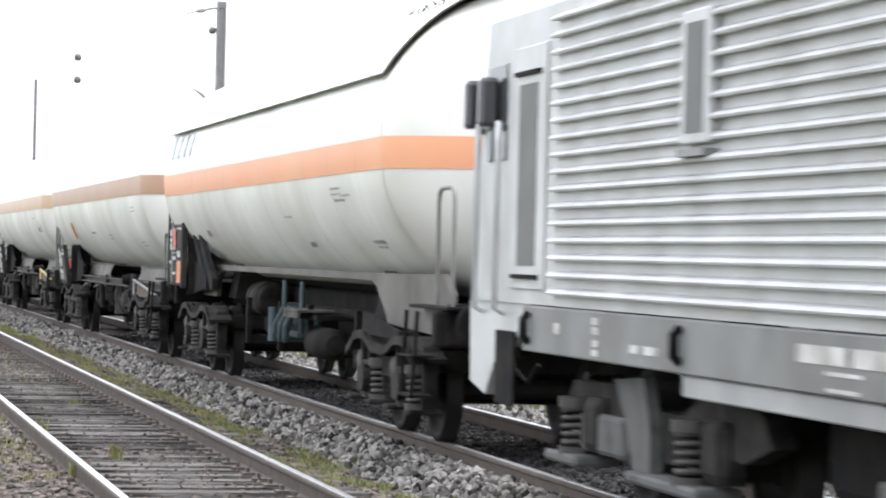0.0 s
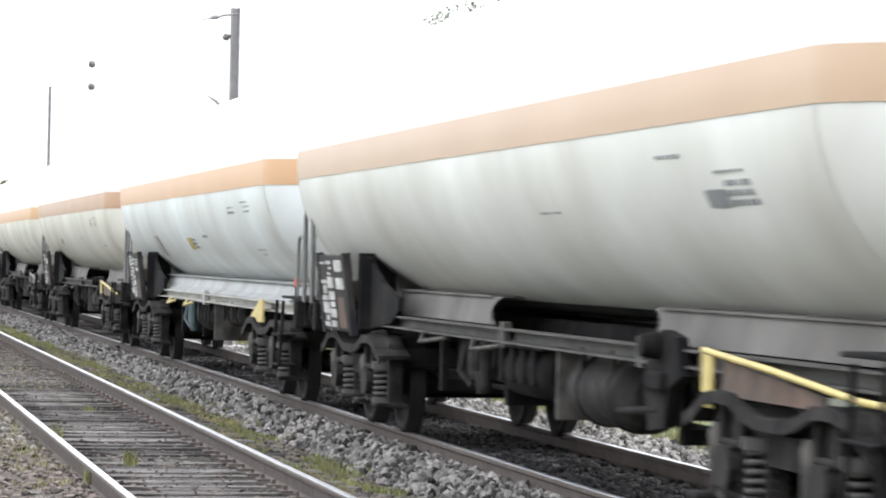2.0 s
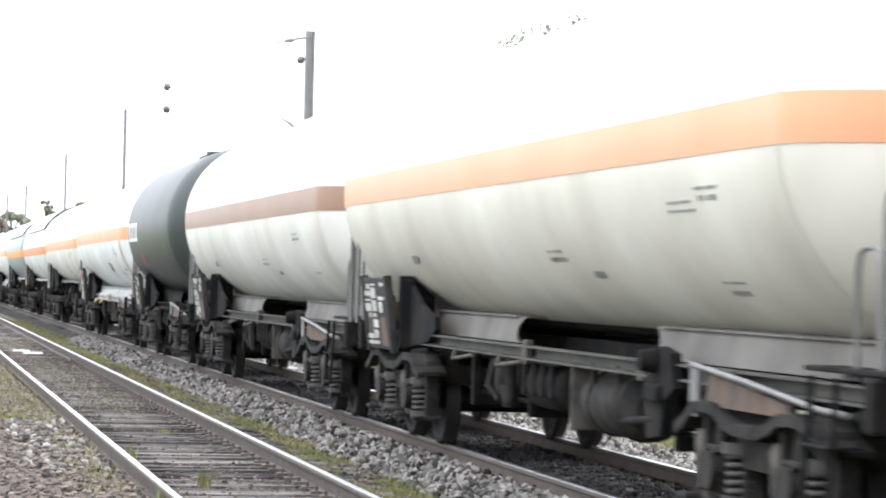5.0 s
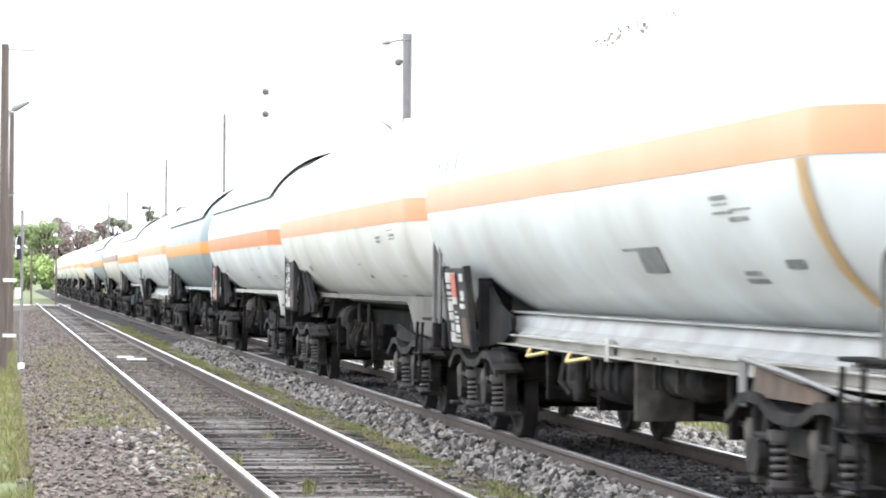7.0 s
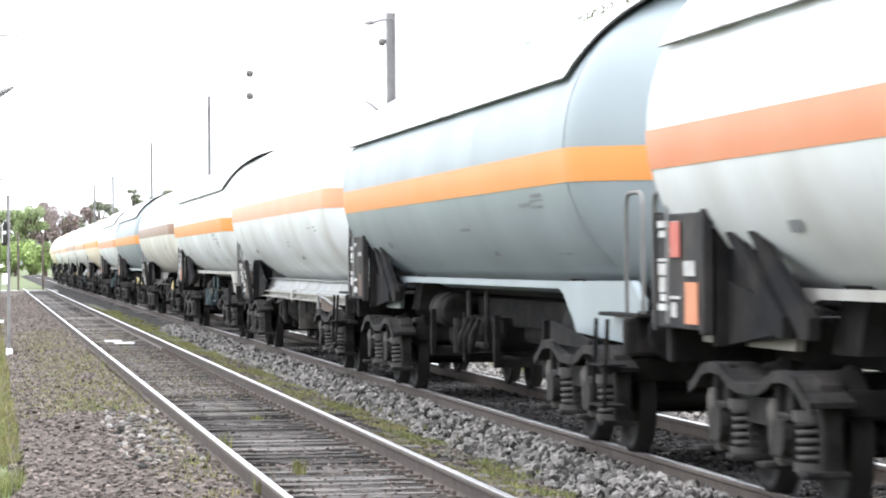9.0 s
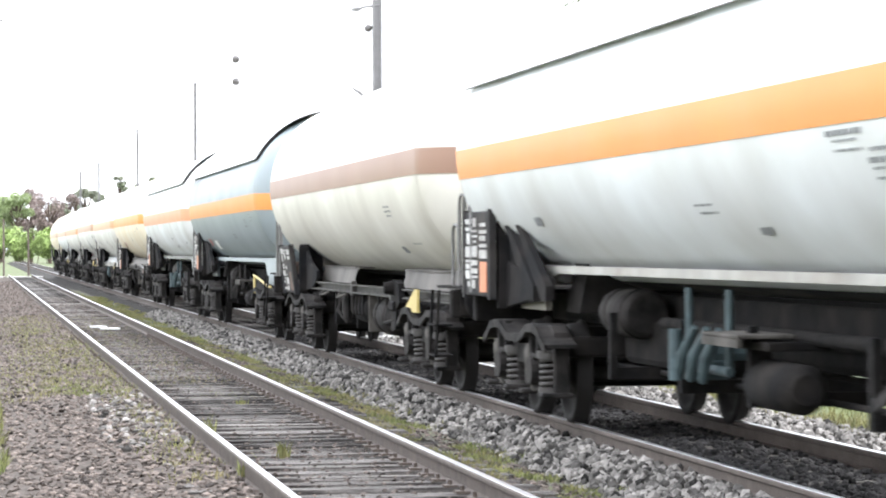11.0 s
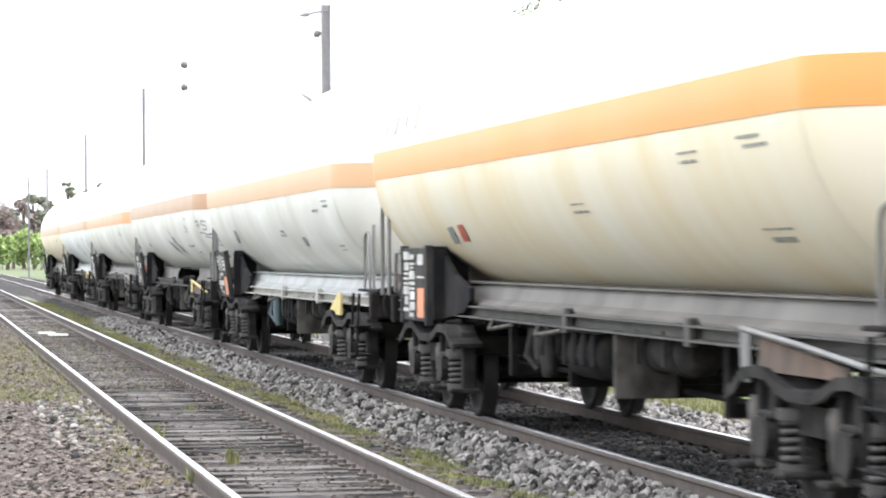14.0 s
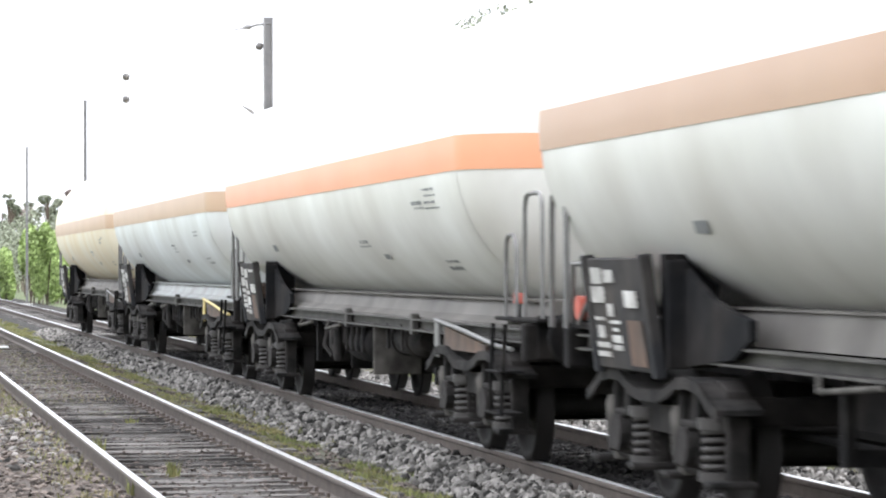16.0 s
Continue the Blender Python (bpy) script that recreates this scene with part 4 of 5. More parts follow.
WHITE = paint("off_white_tank_paint", (0.79, 0.785, 0.755))
COLD = paint("cold_white_tank_paint", (0.79, 0.82, 0.83), amount=0.25)
BEIGE = paint("soiled_cream_tank_paint", (0.755, 0.73, 0.665), amount=0.45)
STAIN = mat("rust_streaked_cream_paint", (0.77, 0.725, 0.62), 0.5, 0, 0.05, 0.9, 0.03, 5, stretch=(0.6, 1.3, 0.35), second=(0.60, 0.47, 0.27), amount=0.42, second_scale=0.9, sharp=0.26)
SLATE = paint("blue_grey_tank_paint", (0.30, 0.345, 0.36), dirt=(0.16, 0.18, 0.19), amount=0.35)
INK = paint("black_tank_paint", (0.022, 0.03, 0.03), dirt=(0.06, 0.062, 0.058), amount=0.3)
UMBER = paint("dark_faded_brown_stripe_paint", (0.265, 0.155, 0.11), dirt=(0.32, 0.21, 0.15))
BROWN = paint("faded_brown_stripe_paint", (0.36, 0.215, 0.145), dirt=(0.42, 0.28, 0.19))
DUN = paint("faded_dun_stripe_paint", (0.47, 0.32, 0.215), dirt=(0.52, 0.38, 0.27))
MUSH = paint("faded_tan_brown_stripe_paint", (0.40, 0.245, 0.155), dirt=(0.46, 0.31, 0.21))
TAN = paint("sun_bleached_tan_stripe_paint", (0.55, 0.325, 0.175), dirt=(0.5, 0.33, 0.21))
ORANGE = paint("orange_stripe_paint", (0.76, 0.27, 0.06), dirt=(0.6, 0.3, 0.12), amount=0.25)
SALMON = paint("faded_salmon_stripe_paint", (0.72, 0.30, 0.16), dirt=(0.66, 0.38, 0.24))
RED_O = paint("red_orange_stripe_paint", (0.66, 0.20, 0.08), dirt=(0.6, 0.3, 0.17))

# middle of each wagon along the line at the start, kind, paint, stripe
TRAIN = [
    (32.52, "B", WHITE, SALMON, "white gas tank wagon with salmon stripe and sunshade"),
    (51.81, "A", WHITE, BROWN, "off-white gas tank wagon with faded brown stripe"),
    (71.05, "A", WHITE, DUN, "off-white gas tank wagon with faded dun stripe"),
    (89.88, "A", COLD, TAN, "cold white gas tank wagon with tan stripe"),
    (109.18, "A", BEIGE, MUSH, "soiled cream gas tank wagon with faded tan-brown stripe"),
    (128.35, "A", BEIGE, TAN, "soiled cream gas tank wagon with tan stripe"),
    (146.83, "A", BEIGE, SALMON, "soiled cream gas tank wagon with salmon stripe"),
    (165.50, "A", WHITE, UMBER, "off-white gas tank wagon with faded brown stripe"),
    (181.27, "S", INK, None, "short black tank wagon with a white name panel"),
    (197.53, "A", COLD, SALMON, "white gas tank wagon with a rust streak and salmon stripe"),
    (215.90, "G", WHITE, SALMON, "white gas tank wagon with salmon stripe on side girders"),
    (234.58, "B", COLD, RED_O, "white gas tank wagon with red-orange stripe and sunshade"),
    (253.70, "B", SLATE, ORANGE, "blue-grey gas tank wagon with orange stripe and sunshade"),
    (272.65, "A", COLD, SALMON, "white gas tank wagon with salmon stripe"),
    (291.94, "B", COLD, ORANGE, "clean white gas tank wagon with orange stripe and sunshade"),
    (311.03, "A", BEIGE, UMBER, "soiled cream gas tank wagon with brown stripe"),
    (330.12, "B", SLATE, ORANGE, "blue-grey gas tank wagon with orange stripe and sunshade"),
    (349.10, "B", COLD, SALMON, "white gas tank wagon with pale salmon stripe and sunshade"),
    (367.88, "A", STAIN, ORANGE, "rust-stained cream gas tank wagon with orange stripe"),
    (387.07, "A", WHITE, TAN, "white gas tank wagon with tan stripe"),
    (406.26, "A", WHITE, MUSH, "off-white gas tank wagon with brown stripe and scrawls"),
    (425.24, "A", WHITE, SALMON, "off-white gas tank wagon with salmon stripe"),
    (443.57, "A", COLD, DUN, "white gas tank wagon with faded dun stripe"),
    (461.57, "A", STAIN, DUN, "yellowed gas tank wagon with faded dun stripe"),
]
MOVING = []
BANDS = {1: (2.36, 2.64), 11: (2.38, 2.66)}
BANDS.update({k: (2.44, 2.73) for k in (2, 3, 4, 5, 6, 7, 8, 21)})
BANDS.update({k: (2.405, 2.695) for k in (19, 20, 22, 23, 24)})


def patches_of(i, hf, hr):
    """Plates, stains and scrawls that set single wagons apart."""
    out = {
        4: [(hr - 3.2, hr - 2.6, 1.62, 1.92, -1.2, SHEET, "scuffed_patch"), (0.45, 0.95, 1.72, 1.88, -1.0, YELLOW, "yellow_label"), (-0.05, 0.4, 1.74, 1.765, -1.0, LETTER, "stencil"), (-0.05, 0.4, 1.79, 1.815, -1.0, LETTER, "stencil"), (-0.05, 0.4, 1.84, 1.865, -1.0, LETTER, "stencil")],
        2: [(hr - 2.9, hr - 2.5, 1.80, 2.10, -0.9, ORANGEP, "hazard_label"), (hr - 7.0, hr - 6.3, 1.88, 1.91, 0, LETTER, "stencil")],
        3: [(-hf + 0.9, -hf + 1.3, 1.95, 2.05, 0, LETTER, "stencil")],
        5: [(hr - 2.5, hr - 2.35, 1.70, 1.88, -1.5, ORANGEP, "hazard_label"), (hr - 4.5, hr - 4.1, 1.84, 1.94, -0.8, LETTER, "stencil")],
        10: [(-hf + 4.2, -hf + 5.0, 1.72, 1.92, -1.0, LETTER, "data_plate"), (-hf - 0.80, -hf - 0.55, 1.50, 2.42, 0.0, STREAK, "rust_streak"), (-hf + 0.15, -hf + 0.6, 1.74, 1.80, -0.9, LETTER, "stencil")],
        16: [(-hf + 2.6, -hf + 2.9, 1.55, 1.63, 0, LETTER, "stencil")],
        17: [(hr - 4.2, hr - 3.4, 1.62, 1.80, -1.2, WHITEP, "data_plate"), (hr - 2.7, hr - 2.4, 1.70, 1.84, -1.2, REDP, "hazard_label")],
        19: [(hr - 3.5, hr - 3.2, 1.72, 1.88, -1.3, REDP, "hazard_label"), (hr - 2.9, hr - 2.6, 1.70, 1.86, -1.3, LETTER, "stencil")],
        20: [(hr - 2.7, hr - 2.35, 1.80, 2.0, -1.3, LETTER, "stencil"), (-hf + 4.0, -hf + 4.3, 1.72, 1.84, -1.3, LETTER, "stencil")],
    }
    return out.get(i, [(hr - 2.9, hr - 2.6, 1.80, 1.88, -1.0, LETTER, "stencil"), (-hf + 4.5, -hf + 4.8, 1.68, 1.73, -1.0, LETTER, "stencil")])


def scrawl(tank, radius, hf, strokes, r=0.045, slant=1.2):
    """Sprayed lines that lie on the flank."""
    for pts in strokes:
        m = Mesh()
        line = []
        for (ya, za), (yb, zb) in zip(pts, pts[1:]):
            for k in range(6):
                line.append((ya + (yb - ya) * k / 6, za + (zb - za) * k / 6))
        up, lo = [], []
        for y, z in line:
            for dz, row in ((r * 0.8, up), (-r * 0.8, lo)):
                zz, yy = z + dz, y + dz * slant
                over = max(0.0, -hf - yy) / 0.72
                rad = radius * math.sqrt(max(0.05, 1 - over * over))
                row.append((-math.sqrt(max((rad + 0.008) ** 2 - (zz - TANK_Z) ** 2, 0.01)), yy, zz))
        m.grid([up, lo])
        part("sprayed_line", m, LETTER, tank)


def find(wg, name):
    return [c for c in wg.children if c.name.split(".")[0] == name][0]


for i, (s_rear, kind, white, band, label) in enumerate(TRAIN, 1):
    length = L0 if kind != "S" else 13.0
    k = "A" if kind == "S" else kind
    short = length / 2 - (0.225 if length == L0 else 0)
    hf, hr = short - 2.3, short - 1.35
    wg = tank_wagon(k, white, band, i, label, length, TANK_R if kind != "S" else 1.43, z_band=BANDS.get(i, (2.30, 2.59) if kind == "B" else (2.43, 2.72)),
                    frame_mat={9: DARK, 2: SILL, 3: SILL, 5: SILL, 6: SILL, 7: SILL, 8: SILL, 16: SILL, 19: SILL, 21: SILL, 1: SKIRT, 11: SKIRT, 18: PANEL, 22: SILL, 23: SILL, 24: SILL}.get(i), patches=patches_of(i, hf, hr))
    tk = find(wg, "tank")
    if kind == "S":
        p = Mesh()
        skin_patch(p, 1.43, hr - 2.45, hr - 0.35, 2.34, 2.72, off=0.010)
        panel = part("name_panel", p, WHITEP, tk, "white panel with dark blocks")
        for y0, y1 in ((hr - 0.72, hr - 0.62), (hr - 1.05, hr - 0.85), (hr - 1.32, hr - 1.25), (hr - 1.75, hr - 1.5), (hr - 2.1, hr - 1.9)):
            q = Mesh()
            skin_patch(q, 1.43, y0, y1, 2.41, 2.65, lean=-0.4, off=0.016)
            part("block", q, LETTER, panel)
        q = Mesh()
        skin_patch(q, 1.43, hr - 2.75, hr - 2.35, 1.86, 2.08, lean=-1.0, off=0.010)
        part("hazard_label", q, REDP, tk)
    if i == 21:
        dish = [[(0.02, 2.22), (0.05, 2.16), (0.06, 2.08)], [(0.05, 2.20), (0.11, 2.21), (0.10, 2.14), (0.06, 2.13), (0.11, 2.06)], [(0.20, 2.20), (0.15, 2.21), (0.14, 2.15), (0.19, 2.12), (0.18, 2.05), (0.13, 2.06)],
                [(0.06, 1.99), (0.12, 2.0), (0.17, 1.96), (0.22, 1.98)], [(0.13, 1.93), (0.19, 1.90), (0.24, 1.93)], [(0.24, 2.0), (0.28, 1.95), (0.28, 1.86)], [(0.26, 1.86), (0.21, 1.85), (0.20, 1.78), (0.25, 1.74), (0.29, 1.79), (0.28, 1.85)]]
        end = tank_ends("A", L0)[0]
        scrawl(tk, TANK_R, end, [[(-end - y * 1.7, 2.02 + (z - 2.0)) for y, z in st] for st in dish], 0.015, 0.2)
        scrawl(tk, TANK_R, end, [[(-hf + 5.75, 2.14), (-hf + 5.55, 2.06), (-hf + 5.35, 1.94), (-hf + 5.0, 1.84), (-hf + 4.6, 1.76), (-hf + 4.15, 1.68)]], 0.10, 1.6)
        scrawl(tk, TANK_R, end, [[(-hf + 5.35, 1.90), (-hf + 5.0, 1.93), (-hf + 4.8, 1.88)], [(-hf + 6.5, 1.88), (-hf + 6.0, 1.80), (-hf + 5.4, 1.70)], [(-hf + 6.2, 1.78), (-hf + 5.7, 1.72), (-hf + 5.3, 1.66)]], 0.075)
        scrawl(tk, TANK_R, end, [[(-hf + 2.6, 1.79), (-hf + 2.0, 1.78), (-hf + 1.3, 1.80)]], 0.018)
    MOVING.append((wg, s_rear))


# ---- locomotive ----
def locomotive():
    """Rear part first: local y runs from the rear buffers (0) forwards to minus 19.7."""
    w = tagged(new("locomotive"), "light grey electric locomotive with ribbed metal sides", "locomotive")
    LX, LEN = 1.403, 19.7
    body = Mesh()
    sect = [(-LX, 1.30), (-LX, 3.30), (-1.15, 3.75), (-0.7, 3.95), (0.7, 3.95), (1.15, 3.75), (LX, 3.30), (LX, 1.30)]
    def ring(y, k):
        return [(x * k, y, z) for x, z in sect]
    body.grid([ring(-2.9, 1), ring(-16.8, 1)], False, True)
    part("machine_room", body, LOCO, w)
    for sgn, yb in ((1, 0), (-1, -LEN)):
        c = Mesh()
        cs = lambda y, zt: [(-LX, y, 1.30), (-LX, y - 0.0, min(zt, 3.30)), (-1.15, y, zt * 0.95), (-0.7, y, zt), (0.7, y, zt), (1.15, y, zt * 0.95), (LX, y, min(zt, 3.30)), (LX, y, 1.30)]
        lean = lambda z: 0.35 + 0.55 * max(0, (z - 1.3)) / 2.6
        end = [(x * 0.96, yb - sgn * lean(z), z) for x, z in sect]
        mid = [(x, yb - sgn * (lean(z) + 0.22), z) for x, z in sect]
        base = [(x, yb - sgn * 2.9, z) for x, z in sect]
        c.grid([end, mid, base], False, True)
        c.add(end, [tuple(range(len(end)))])
        cab = part("cab", c, LOCO, w, "plain grey driver's cab")
        for side in (-1, 1):
            x0, x1 = sorted((side * LX, side * (LX + 0.02)))
            dw = Mesh()
            dw.box(x0, x1, *sorted((yb - sgn * 1.85, yb - sgn * 2.78)), 1.40, 3.06, bevel=0.006)
            door = part("cab_door", dw, LOCO, cab)
            gl = Mesh()
            gx = sorted((side * (LX + 0.02), side * (LX + 0.026)))
            gl.box(*gx, *sorted((yb - sgn * 2.05, yb - sgn * 2.55)), 1.56, 2.80)
            part("door_window", gl, WINGREY, cab, "narrow dusty door window")
            for z in (1.47, 2.86):
                part("door_seal", Mesh().box(*sorted((side * (LX + 0.02), side * (LX + 0.045))), *sorted((yb - sgn * 1.95, yb - sgn * 2.65)), z, z + 0.03), DARK, cab)
            for yy in (0.98, 1.62):
                hr = Mesh()
                xx = side * (LX + 0.07)
                hr.tube([(side * LX, yb - sgn * (yy - 0.1), 2.52), (xx, yb - sgn * yy, 2.56), (xx, yb - sgn * yy, 2.4), (xx, yb - sgn * yy, 1.25), (side * LX, yb - sgn * yy, 1.22)], 0.024, 8)
                part("cab_handrail", hr, LOCO, cab, "grey grab rail")
            for ya, yc in ((0.85, 0.98), (1.30, 1.42)):
                part("rear_mirror", Mesh().box(*sorted((side * (LX + 0.02), side * (LX + 0.16))), *sorted((yb - sgn * ya, yb - sgn * yc)), 2.54, 2.89, bevel=0.03), GLASSD, cab, "dark rear-view mirror")
            part("step_panel", Mesh().box(*sorted((side * (LX - 0.015), side * (LX + 0.01))), *sorted((yb - sgn * 1.40, yb - sgn * 1.95)), 0.58, 1.10, bevel=0.01), DARK, cab, "dark step recess panel")
            wn_ = Mesh()
            wn_.box(*sorted((side * (LX - 0.005), side * (LX + 0.012))), *sorted((yb - sgn * 1.05, yb - sgn * 1.6)), 2.3, 2.98, bevel=0.005)
            part("cab_side_window", wn_, GLASSD, cab)
            st = Mesh()
            st.prism([(yb - sgn * 0.45, 1.3), (yb - sgn * 2.3, 1.3), (yb - sgn * 1.95, 1.05), (yb - sgn * 1.35, 0.95), (yb - sgn * 1.0, 0.62), (yb - sgn * 0.5, 0.70)], "x", *sorted((side * (LX - 0.12), side * (LX - 0.02))))
            part("cab_skirt", st, LOCO, cab, "grey step apron below the cab")
        ws = Mesh()
        ws.box(-1.1, 1.1, yb - sgn * 0.78 - 0.06, yb - sgn * 0.78 + 0.06, 2.35, 3.2, m=None)
        part("windscreen", ws, GLASSD, cab)
        end_gear(w, yb - sgn * 0.62, sgn)
    for side in (-1, 1):
        # horizontal ribs
        for k in range(17):
            z = 1.395 + 0.1125 * k
            rb = Mesh()
            x = side * LX
            rb.prism([(x, z - 0.018), (x + side * 0.055, z - 0.022), (x + side * 0.06, z - 0.008), (x + side * 0.04, z + 0.012), (x, z + 0.03)], "y", -16.7, -3.0)
            part("side_rib", rb, LOCO, w, "ribbed side panel", key=None) if k == 0 else part("side_rib", rb, LOCO, w)
        for y in (-6.28, -10.2, -13.9):
            fr = Mesh()
            fr.box(*sorted((side * LX, side * (LX + 0.064))), y - 0.27, y + 0.27, 2.26, 3.0, bevel=0.01)
            f = part("grille_frame", fr, LOCO, w)
            gg = Mesh()
            gg.box(*sorted((side * (LX + 0.064), side * (LX + 0.069))), y - 0.17, y + 0.17, 2.32, 2.93)
            part("side_window", gg, WINGREY, f, "dusty grey window")
            sl = Mesh()
            sl.box(*sorted((side * LX, side * (LX + 0.085))), y - 0.25, y + 0.25, 2.19, 2.23)
            part("sill", sl, LOCO_D, f)
        sk = Mesh()
        sk.box(*sorted((side * (LX - 0.06), side * (LX + 0.005))), -17.4, -2.2, 0.98, 1.29, bevel=0.01)
        frame_ = part("side_frame", sk, LOCO_D, w, "darker grey side frame with stencils")
        lp = Mesh()
        lp.box(*sorted((side * (LX - 0.08), side * (LX - 0.02))), -15.2, -5.9, 0.85, 0.975, bevel=0.01)
        part("lower_sill", lp, LOCO_M, w)
        for y, z, wd, hh in ((-9.05, 1.22, 0.62, 0.09), (-8.28, 1.22, 0.72, 0.09), (-8.6, 1.10, 0.5, 0.02), (-8.6, 1.02, 0.45, 0.02), (-4.1, 1.25, 0.14, 0.045), (-4.1, 1.19, 0.14, 0.045), (-4.1, 1.11, 0.14, 0.04), (-4.1, 1.05, 0.14, 0.04), (-5.0, 1.11, 0.2, 0.05), (-5.35, 1.11, 0.3, 0.05), (-3.15, 1.19, 0.14, 0.07)):
            part("stencil", Mesh().box(*sorted((side * (LX + 0.006), side * (LX + 0.010))), y - wd / 2, y + wd / 2, z - hh, z), SHEET, frame_, "white unreadable stencil")
        for y in (-2.4, -5.95):
            hk = Mesh()
            hk.tube([(side * (LX + 0.01), y, 1.24), (side * (LX + 0.05), y, 1.2), (side * (LX + 0.05), y, 1.08), (side * (LX + 0.01), y, 1.04)], 0.03, 6)
            part("jacking_hook", hk, DARK, frame_)
    ul = Mesh()
    ul.box(-1.05, 1.05, -13.5, -7.4, 0.42, 0.95, bevel=0.05)
    part("transformer_box", ul, DARK, w, "dark underfloor transformer box")
    for side in (-1, 1):
        part("equipment_box", Mesh().box(*sorted((side * 1.04, side * 1.28)), -9.35, -8.75, 0.28, 0.60, bevel=0.02), LOCO_B, w, "dusty grey underfloor box")
        part("equipment_box", Mesh().box(*sorted((side * 1.04, side * 1.30)), -11.4, -9.5, 0.40, 0.80, bevel=0.02), LOCO_B, w, "dusty grey underfloor box")
    rf = Mesh()
    rf.box(-0.8, 0.8, -15.5, -4.5, 3.93, 4.15, bevel=0.06)
    part("roof_hood", rf, LOCO, w)
    for yc in (-4.6, -15.1):
        b = part("bogie", lambda: Mesh().box(-0.9, 0.9, -1.7, 1.7, 0.55, 0.85, bevel=0.05), DARK, w, m=pose(0, yc, 0), key="loco_bogie")
        for side in (-1, 1):
            f = Mesh()
            f.prism([(-2.2, 0.62), (-2.0, 0.80), (-0.9, 0.82), (-0.5, 0.70), (0.5, 0.70), (0.9, 0.82), (2.0, 0.80), (2.2, 0.62), (1.7, 0.50), (1.0, 0.55), (0.5, 0.40), (-0.5, 0.40), (-1.0, 0.55), (-1.7, 0.50)], "x", *sorted((side * 1.0, side * 1.14)))
            part("side_frame", f, BOGIE, b, "grey cast bogie frame", key="lf%d" % side)
            for ya in (-1.3, 1.3):
                ab = Mesh()
                ab.box(*sorted((side * 1.0, side * 1.22)), ya - 0.2, ya + 0.2, 0.36, 0.72, bevel=0.06)
                part("axle_box", ab, BOGIE, b, key="lab%d%.1f" % (side, ya))
                part("coil_spring", spring_shape, SPRING, b, m=pose(side * 1.16, ya + 0.42, 0.03), key="coil_spring")
            xs3 = sorted((side * 1.13, side * 1.20))
            part("frame_plate", Mesh().box(*xs3, 0.55, 1.58, 0.36, 0.62, bevel=0.03), LOCO_B, b, "pale dusty frame plate", key="lfp%d" % side)
            part("hanger", Mesh().prism([(0.70, 0.86), (0.05, 0.90), (-0.12, 0.62), (-0.14, 0.27), (0.22, 0.27), (0.40, 0.60)], "x", *sorted((side * 1.14, side * 1.22))), LOCO_B, b, "pale dusty hanger", key="lfh%d" % side)
            for ya, yc in ((-1.3, 0.15), (1.35, 2.15)):
                part("spring_shelf", Mesh().box(*sorted((side * 1.0, side * 1.30)), ya, yc, 0.26, 0.33, bevel=0.02), LOCO_B, b, key="lfs%d%.1f" % (side, ya))
            sb = Mesh()
            sb.tube([(side * 1.2, 1.9, 0.55), (side * 1.25, 2.1, 0.3), (side * 1.2, 2.4, 0.22)], 0.03, 6)
            part("sand_pipe", sb, DARK, b, key="sand%d" % side)
        for ya in (-1.3, 1.3):
            part("wheelset", wheel_shape, WHEEL, b, m=pose(0, ya, 0.455), key="wheelset")
    return w


loco = locomotive()
MOVING.append((loco, 21.75))


# ---- overhead line and poles ----
def mast(x, y, top, wide, arms=False):
    m = tagged(new("catenary_mast"), "grey steel overhead line mast beside the running line", "mast", "masts along the line")
    m.matrix_basis = pose(x, y, -0.5)
    p = Mesh()
    a = wide / 2
    for dx in (-a, a):
        p.box(dx - 0.02, dx + 0.02, -a, a, 0, top + 0.5, bevel=0.004)
    p.box(-a, a, -0.012, 0.012, 0, top + 0.5)
    part("post", p, MAST, m)
    f = Mesh()
    f.box(-0.35, 0.35, -0.35, 0.35, -0.3, 0.12, bevel=0.03)
    part("footing", f, ASPHALT, m)
    if arms:
        u = Mesh()
        u.tube([(a, 0, top + 0.36), (-0.25, 0, top + 0.33), (-0.40, 0, top + 0.28)], 0.03, 6)
        u.tube([(-0.40, 0, top + 0.28), (-0.50, 0, top + 0.27), (-0.58, 0, top + 0.25)], [0.055, 0.055, 0.03], 8)
        u.tube([(-0.58, 0, top + 0.25), (-0.80, 0, top + 0.19)], 0.016, 6)
        part("upper_bracket", u, MAST, m, "bracket arm with an insulator")
        l = Mesh()
        z = 5.62
        l.tube([(0, 0, z - 0.12), (-0.2, 0, z - 0.12), (-0.42, 0, z + 0.08), (-0.62, 0, z + 0.2)], [0.035, 0.045, 0.04, 0.015], 6)
        l.tube([(-0.22, 0, z - 0.14), (-0.22, 0, z - 0.02)], 0.04, 6)
        part("lower_bracket", l, MAST, m, "lower bracket arm with an insulator")
        part("stay_wire", Mesh().tube([(-0.6, 0, z + 0.2), (-3.2, -0.08, 5.92)], 0.003, 4), ASPHALT, m)
        part("stay_wire", Mesh().tube([(-0.8, 0, top + 0.19), (-3.2, -0.08, 6.43)], 0.003, 4), ASPHALT, m)
        i = Mesh()
        i.tube([(-0.05, 0, top - 0.06 - 0.06), (-0.14, 0, top - 0.17)], 0.025, 6)
        i.tube([(-0.12, 0, top - 0.13), (-0.20, 0, top - 0.17), (-0.28, 0, top - 0.20)], [0.04, 0.10, 0.05], 10)
        part("side_insulator", i, PORCELAIN, m)
    return m


